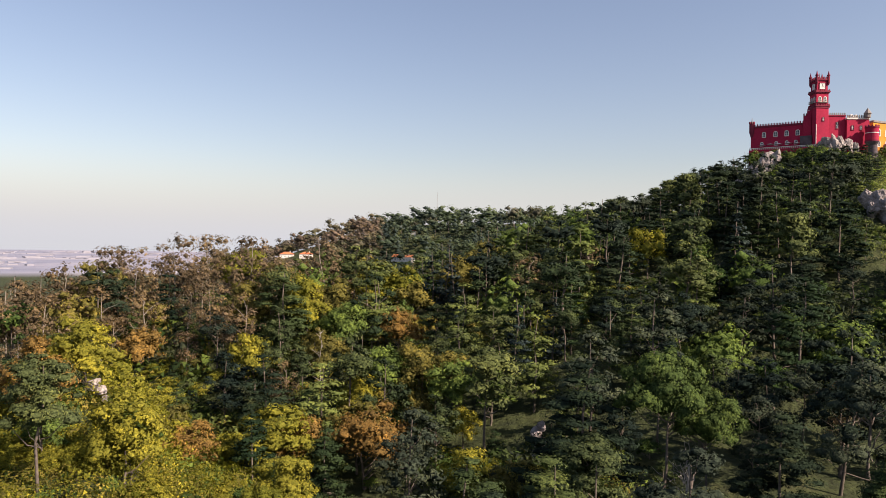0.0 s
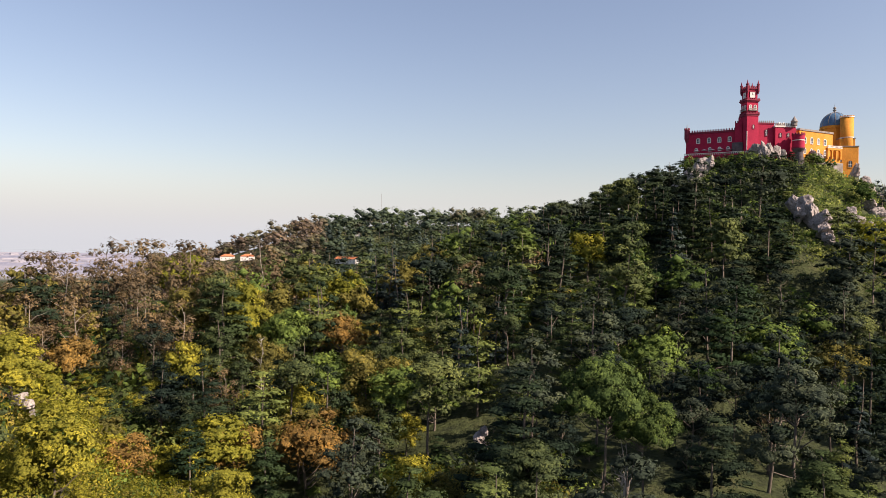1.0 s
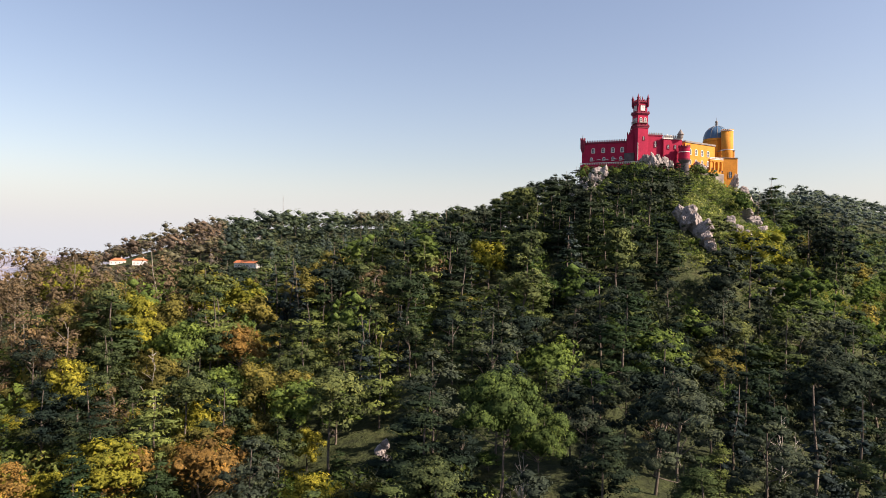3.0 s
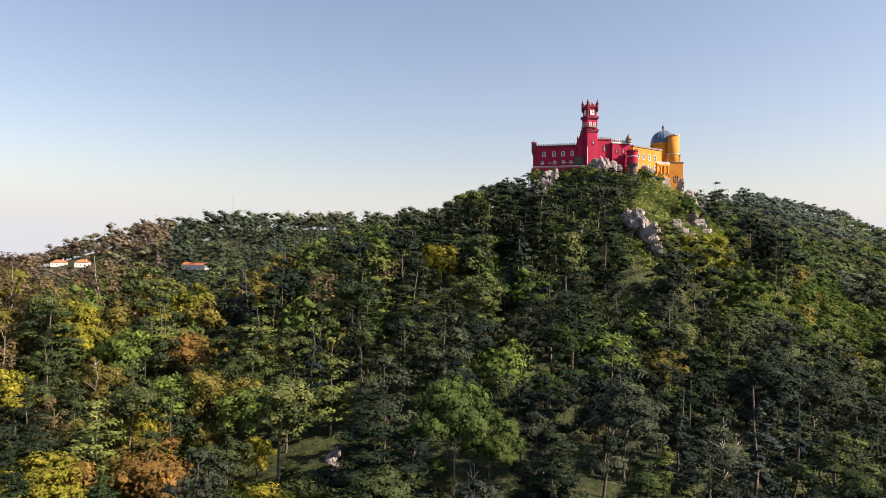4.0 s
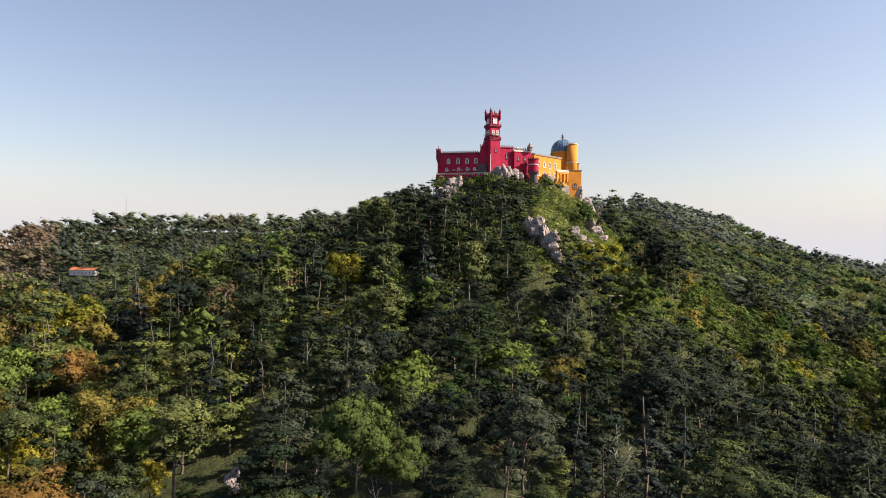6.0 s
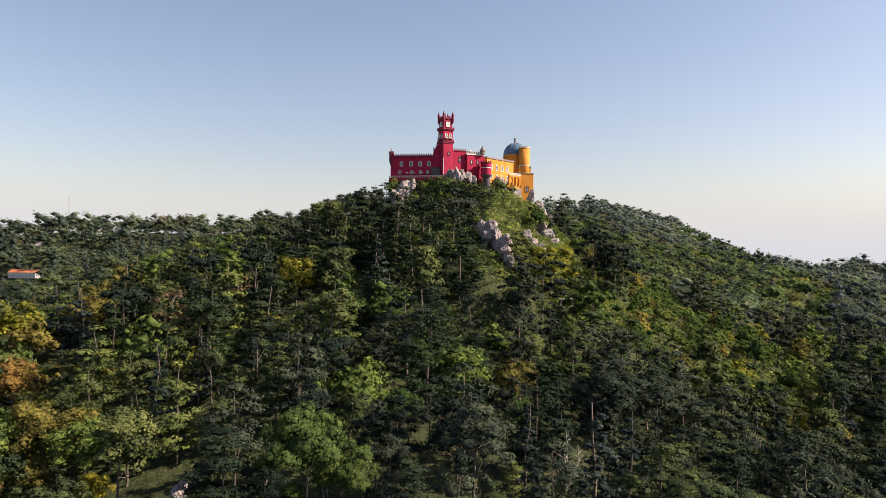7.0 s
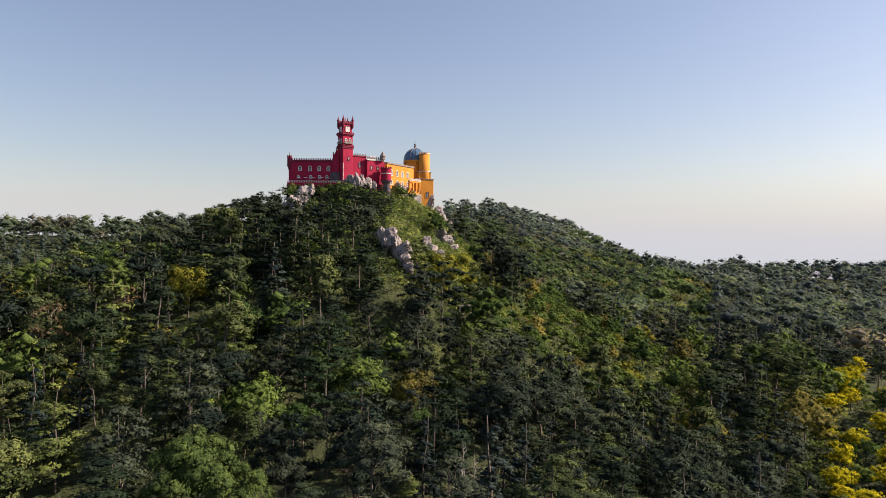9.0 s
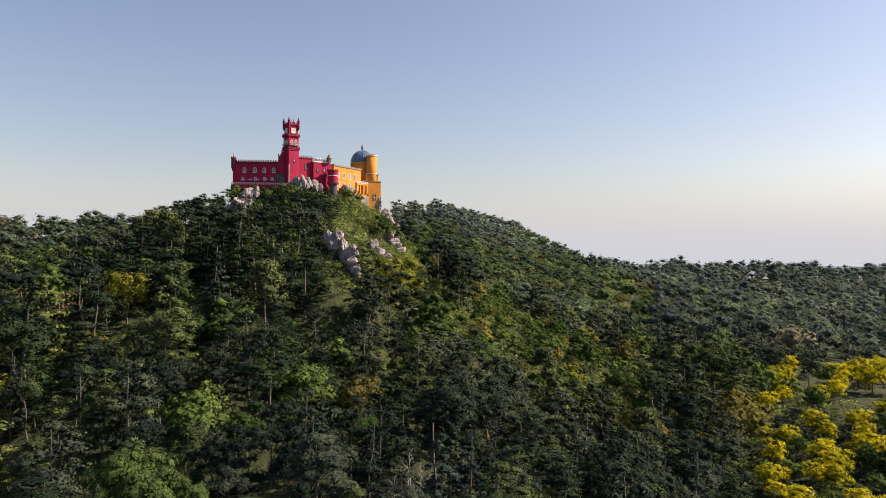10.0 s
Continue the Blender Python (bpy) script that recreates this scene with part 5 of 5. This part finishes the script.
# low growth that closes the wood on the ridge beyond the houses
fx, fy = scatter(560, 1010, 11.5, -40, -10)
show = seen_from_air(fx, fy, 6)
for x, y in zip(fx[show], fy[show]):
    x, y = float(x), float(y)
    if room(x, y) > 5:
        k = choose(x, y)
        ridge.append((k, x, y, float(rng.uniform(5.5, 9.0) / HIGH[k])))
# taller trees in loose groups along the far ridge
for _k in range(54):
    _q = (_k % 9) / 9 * 0.72 + 0.02 + 0.018 * rng.normal()
    _x, _y = 330 + 820 * _q + 12 * rng.normal(), 1000 - 100 * _q + 14 * rng.normal()
    far.append(("spruce" if rng.uniform() < 0.55 else "dark", _x, _y, float(rng.uniform(1.1, 1.75))))
woods("hill_woods", [q for q in far if math.hypot(q[1], q[2]) < 740], far_tree, "wood on the hills behind the palace, tinted blue green for haze", 1.2, 0.4)
woods("ridge_woods", ridge, ridge_tree, "low wood on the hills behind the palace, tinted blue green for haze", 1.25, 0.66)
woods("far_woods", [q for q in far if math.hypot(q[1], q[2]) >= 740], farther_tree, "distant wood on the far ridges, tinted blue green for haze", 1.25, 0.6)


# dead trees: pale bare limbs


def dead_tree(x, y, tall, seed):
    r = np.random.default_rng(seed)
    root = tagged(new("dead_tree"), "bare dead tree with pale bleached branches", "tree", "dead trees")
    top = np.array([r.normal() * 0.6, r.normal() * 0.6, tall])
    path = bent((0, 0, -1.5), top, r, 0.02, 6)
    v, f = limb(path, np.linspace(0.17, 0.03, 6), 6)
    trunk = new("trunk", mesh_from("trunk", v, f, BLEACHED, True))
    trunk.parent = root
    for k in range(16):
        s = r.uniform(0.25, 0.95)
        a, L = r.uniform(0, 6.28), tall * (1.05 - s) * r.uniform(0.4, 0.8)
        p = np.array([0, 0, -1.5]) * (1 - s) + top * s
        q = p + np.array([math.cos(a) * L * 0.7, math.sin(a) * L * 0.7, L * 0.6])
        v, f = limb(bent(p, q, r, 0.09, 5), (0.075, 0.06, 0.045, 0.03, 0.015), 4)
        b = new("branch", mesh_from("branch", v, f, BLEACHED, True))
        b.parent = root
    root.matrix_basis = pose(x, y, float(height(x, y)), 0, 0, seed * 40)
    return root


for _j, (_x, _y, _h) in enumerate(((26, 150, 17), (-20, 123, 15), (-129.6, 165.9, 20), (-20.5, 124.5, 13), (29, 152, 14))):
    dead_tree(_x, _y, _h, 60 + _j)

# undergrowth between the trees
_near, _far = scatter(72, 255, 5.3), scatter(255, 440, 6.6)
ux, uy = np.concatenate([_near[0], _far[0]]), np.concatenate([_near[1], _far[1]])
show = seen_from_air(ux, uy, 5)
_sx, _sy = rng.uniform(2, 78, 3400), rng.uniform(286, 425, 3400)
_ok = (_sx > 4) & (_sx < 76) & ((_sy < 366) | ((_sy < 382) & (_sx > 9)) | (_sx > 22 + (_sy - 382) * 0.95))
hx, hy = scatter(295, 840, 5.2, 9, 29)
_h = np.array([heath(float(a), float(b)) for a, b in zip(hx, hy)]) & seen_from_air(hx, hy, 4)
_sx, _sy = np.concatenate([_sx[_ok], hx[_h], rng.uniform(-145, -70, 1000), rng.uniform(-62, 6, 900), rng.uniform(-74, -36, 90)]), np.concatenate([_sy[_ok], hy[_h], rng.uniform(50, 112, 1000), rng.uniform(290, 368, 900), rng.uniform(118, 146, 90)])
ux, uy, show = np.concatenate([ux, _sx]), np.concatenate([uy, _sy]), np.concatenate([show, np.ones(len(_sx), bool)])


def shrub_kind(x, y):
    """The kind of bush for a place: bright on the sunny knoll, mixed on the open slopes, dark under the pines."""
    q = rng.uniform()
    if heath(x, y):
        return "scrub" if q < 0.75 else "oak" if q < 0.92 else "lime"
    if x < -68 and y < 118:
        return "lime" if q < 0.6 else "oak" if q < 0.8 else "olive"
    if y < 270 and x > -0.2 * y:
        return "cedar" if q < 0.3 else "dark" if q < 0.85 else "oak"
    if y < 270:
        return "oak" if q < 0.25 else "cedar" if q < 0.5 else "dark" if q < 0.75 else "olive" if q < 0.95 else "lime"
    if -62 < x < 15 and y < 372:
        return "dark" if q < 0.45 else "deodar" if q < 0.75 else "oak"
    if x > 6 and y < 430:
        return "cedar" if q < 0.12 else "pine" if q < 0.18 else "oak" if q < 0.45 else "scrub"
    return "cedar" if q < 0.25 else "pine" if q < 0.45 else "oak" if q < 0.8 else "lime"


shrubs = []
for x, y in zip(ux[show], uy[show]):
    x, y = float(x), float(y)
    if (room(x, y) > 0 or y > 365) and not in_front(x, y):
        s = rng.uniform(0.15, 0.34) if x > 5 and 284 < y and x < 78 else rng.uniform(0.42, 0.84) if y < 255 else rng.uniform(0.26, 0.5)
        if x < -68 and y < 118:
            s = min(rng.uniform(0.26, 0.6), 0.05 + room(x, y) / 9)
        shrubs.append((shrub_kind(x, y), x, y, float(s)))


def bush(seed, per, size):
    r = np.random.default_rng(seed)
    c = r.normal(size=(4, 3)) * np.array([1.0, 1.0, 0.25]) + np.array([0, 0, 0.9])
    return clumps(c, r.uniform(0.9, 1.5, 4), 0.75, per, size, r, None, 0.0)


lib = [bush(40 + i, 9, 0.45) for i in range(6)]
mid_lib = [bush(50 + i, 28, 0.22) for i in range(6)]
fine_lib = [bush(60 + i, 60, 0.135) for i in range(6)]
made, tint = [], []
for k, x, y, s in shrubs:
    leafy = (fine_lib if math.hypot(x, y) < 140 else mid_lib if math.hypot(x, y) < 210 else lib)[int(rng.integers(6))]
    a, q, sc = rng.uniform(0, 6.28), rng.uniform(), s * 4.2
    rot = np.array([[math.cos(a), -math.sin(a), 0], [math.sin(a), math.cos(a), 0], [0, 0, 1]])
    made.append(leafy._replace(verts=(leafy.verts * sc) @ rot.T + np.array([x, y, float(height(x, y))]), soft=leafy.soft @ rot.T))
    lo, hi = (np.array(c) for c in (TINT[k] if k in TINT else SCRUB))
    tint.append(np.tile(np.array([*(lo * (1 - q) + hi * q), 1.0]), (len(leafy.verts), 1)))
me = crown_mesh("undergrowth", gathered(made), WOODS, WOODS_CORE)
at = me.attributes.new("tint", "FLOAT_COLOR", "POINT")
at.data.foreach_set("color", np.concatenate(tint).astype(np.float32).ravel())
tagged(new("undergrowth", me), "low green bushes and brambles between the trees", "undergrowth", kind="stuff")
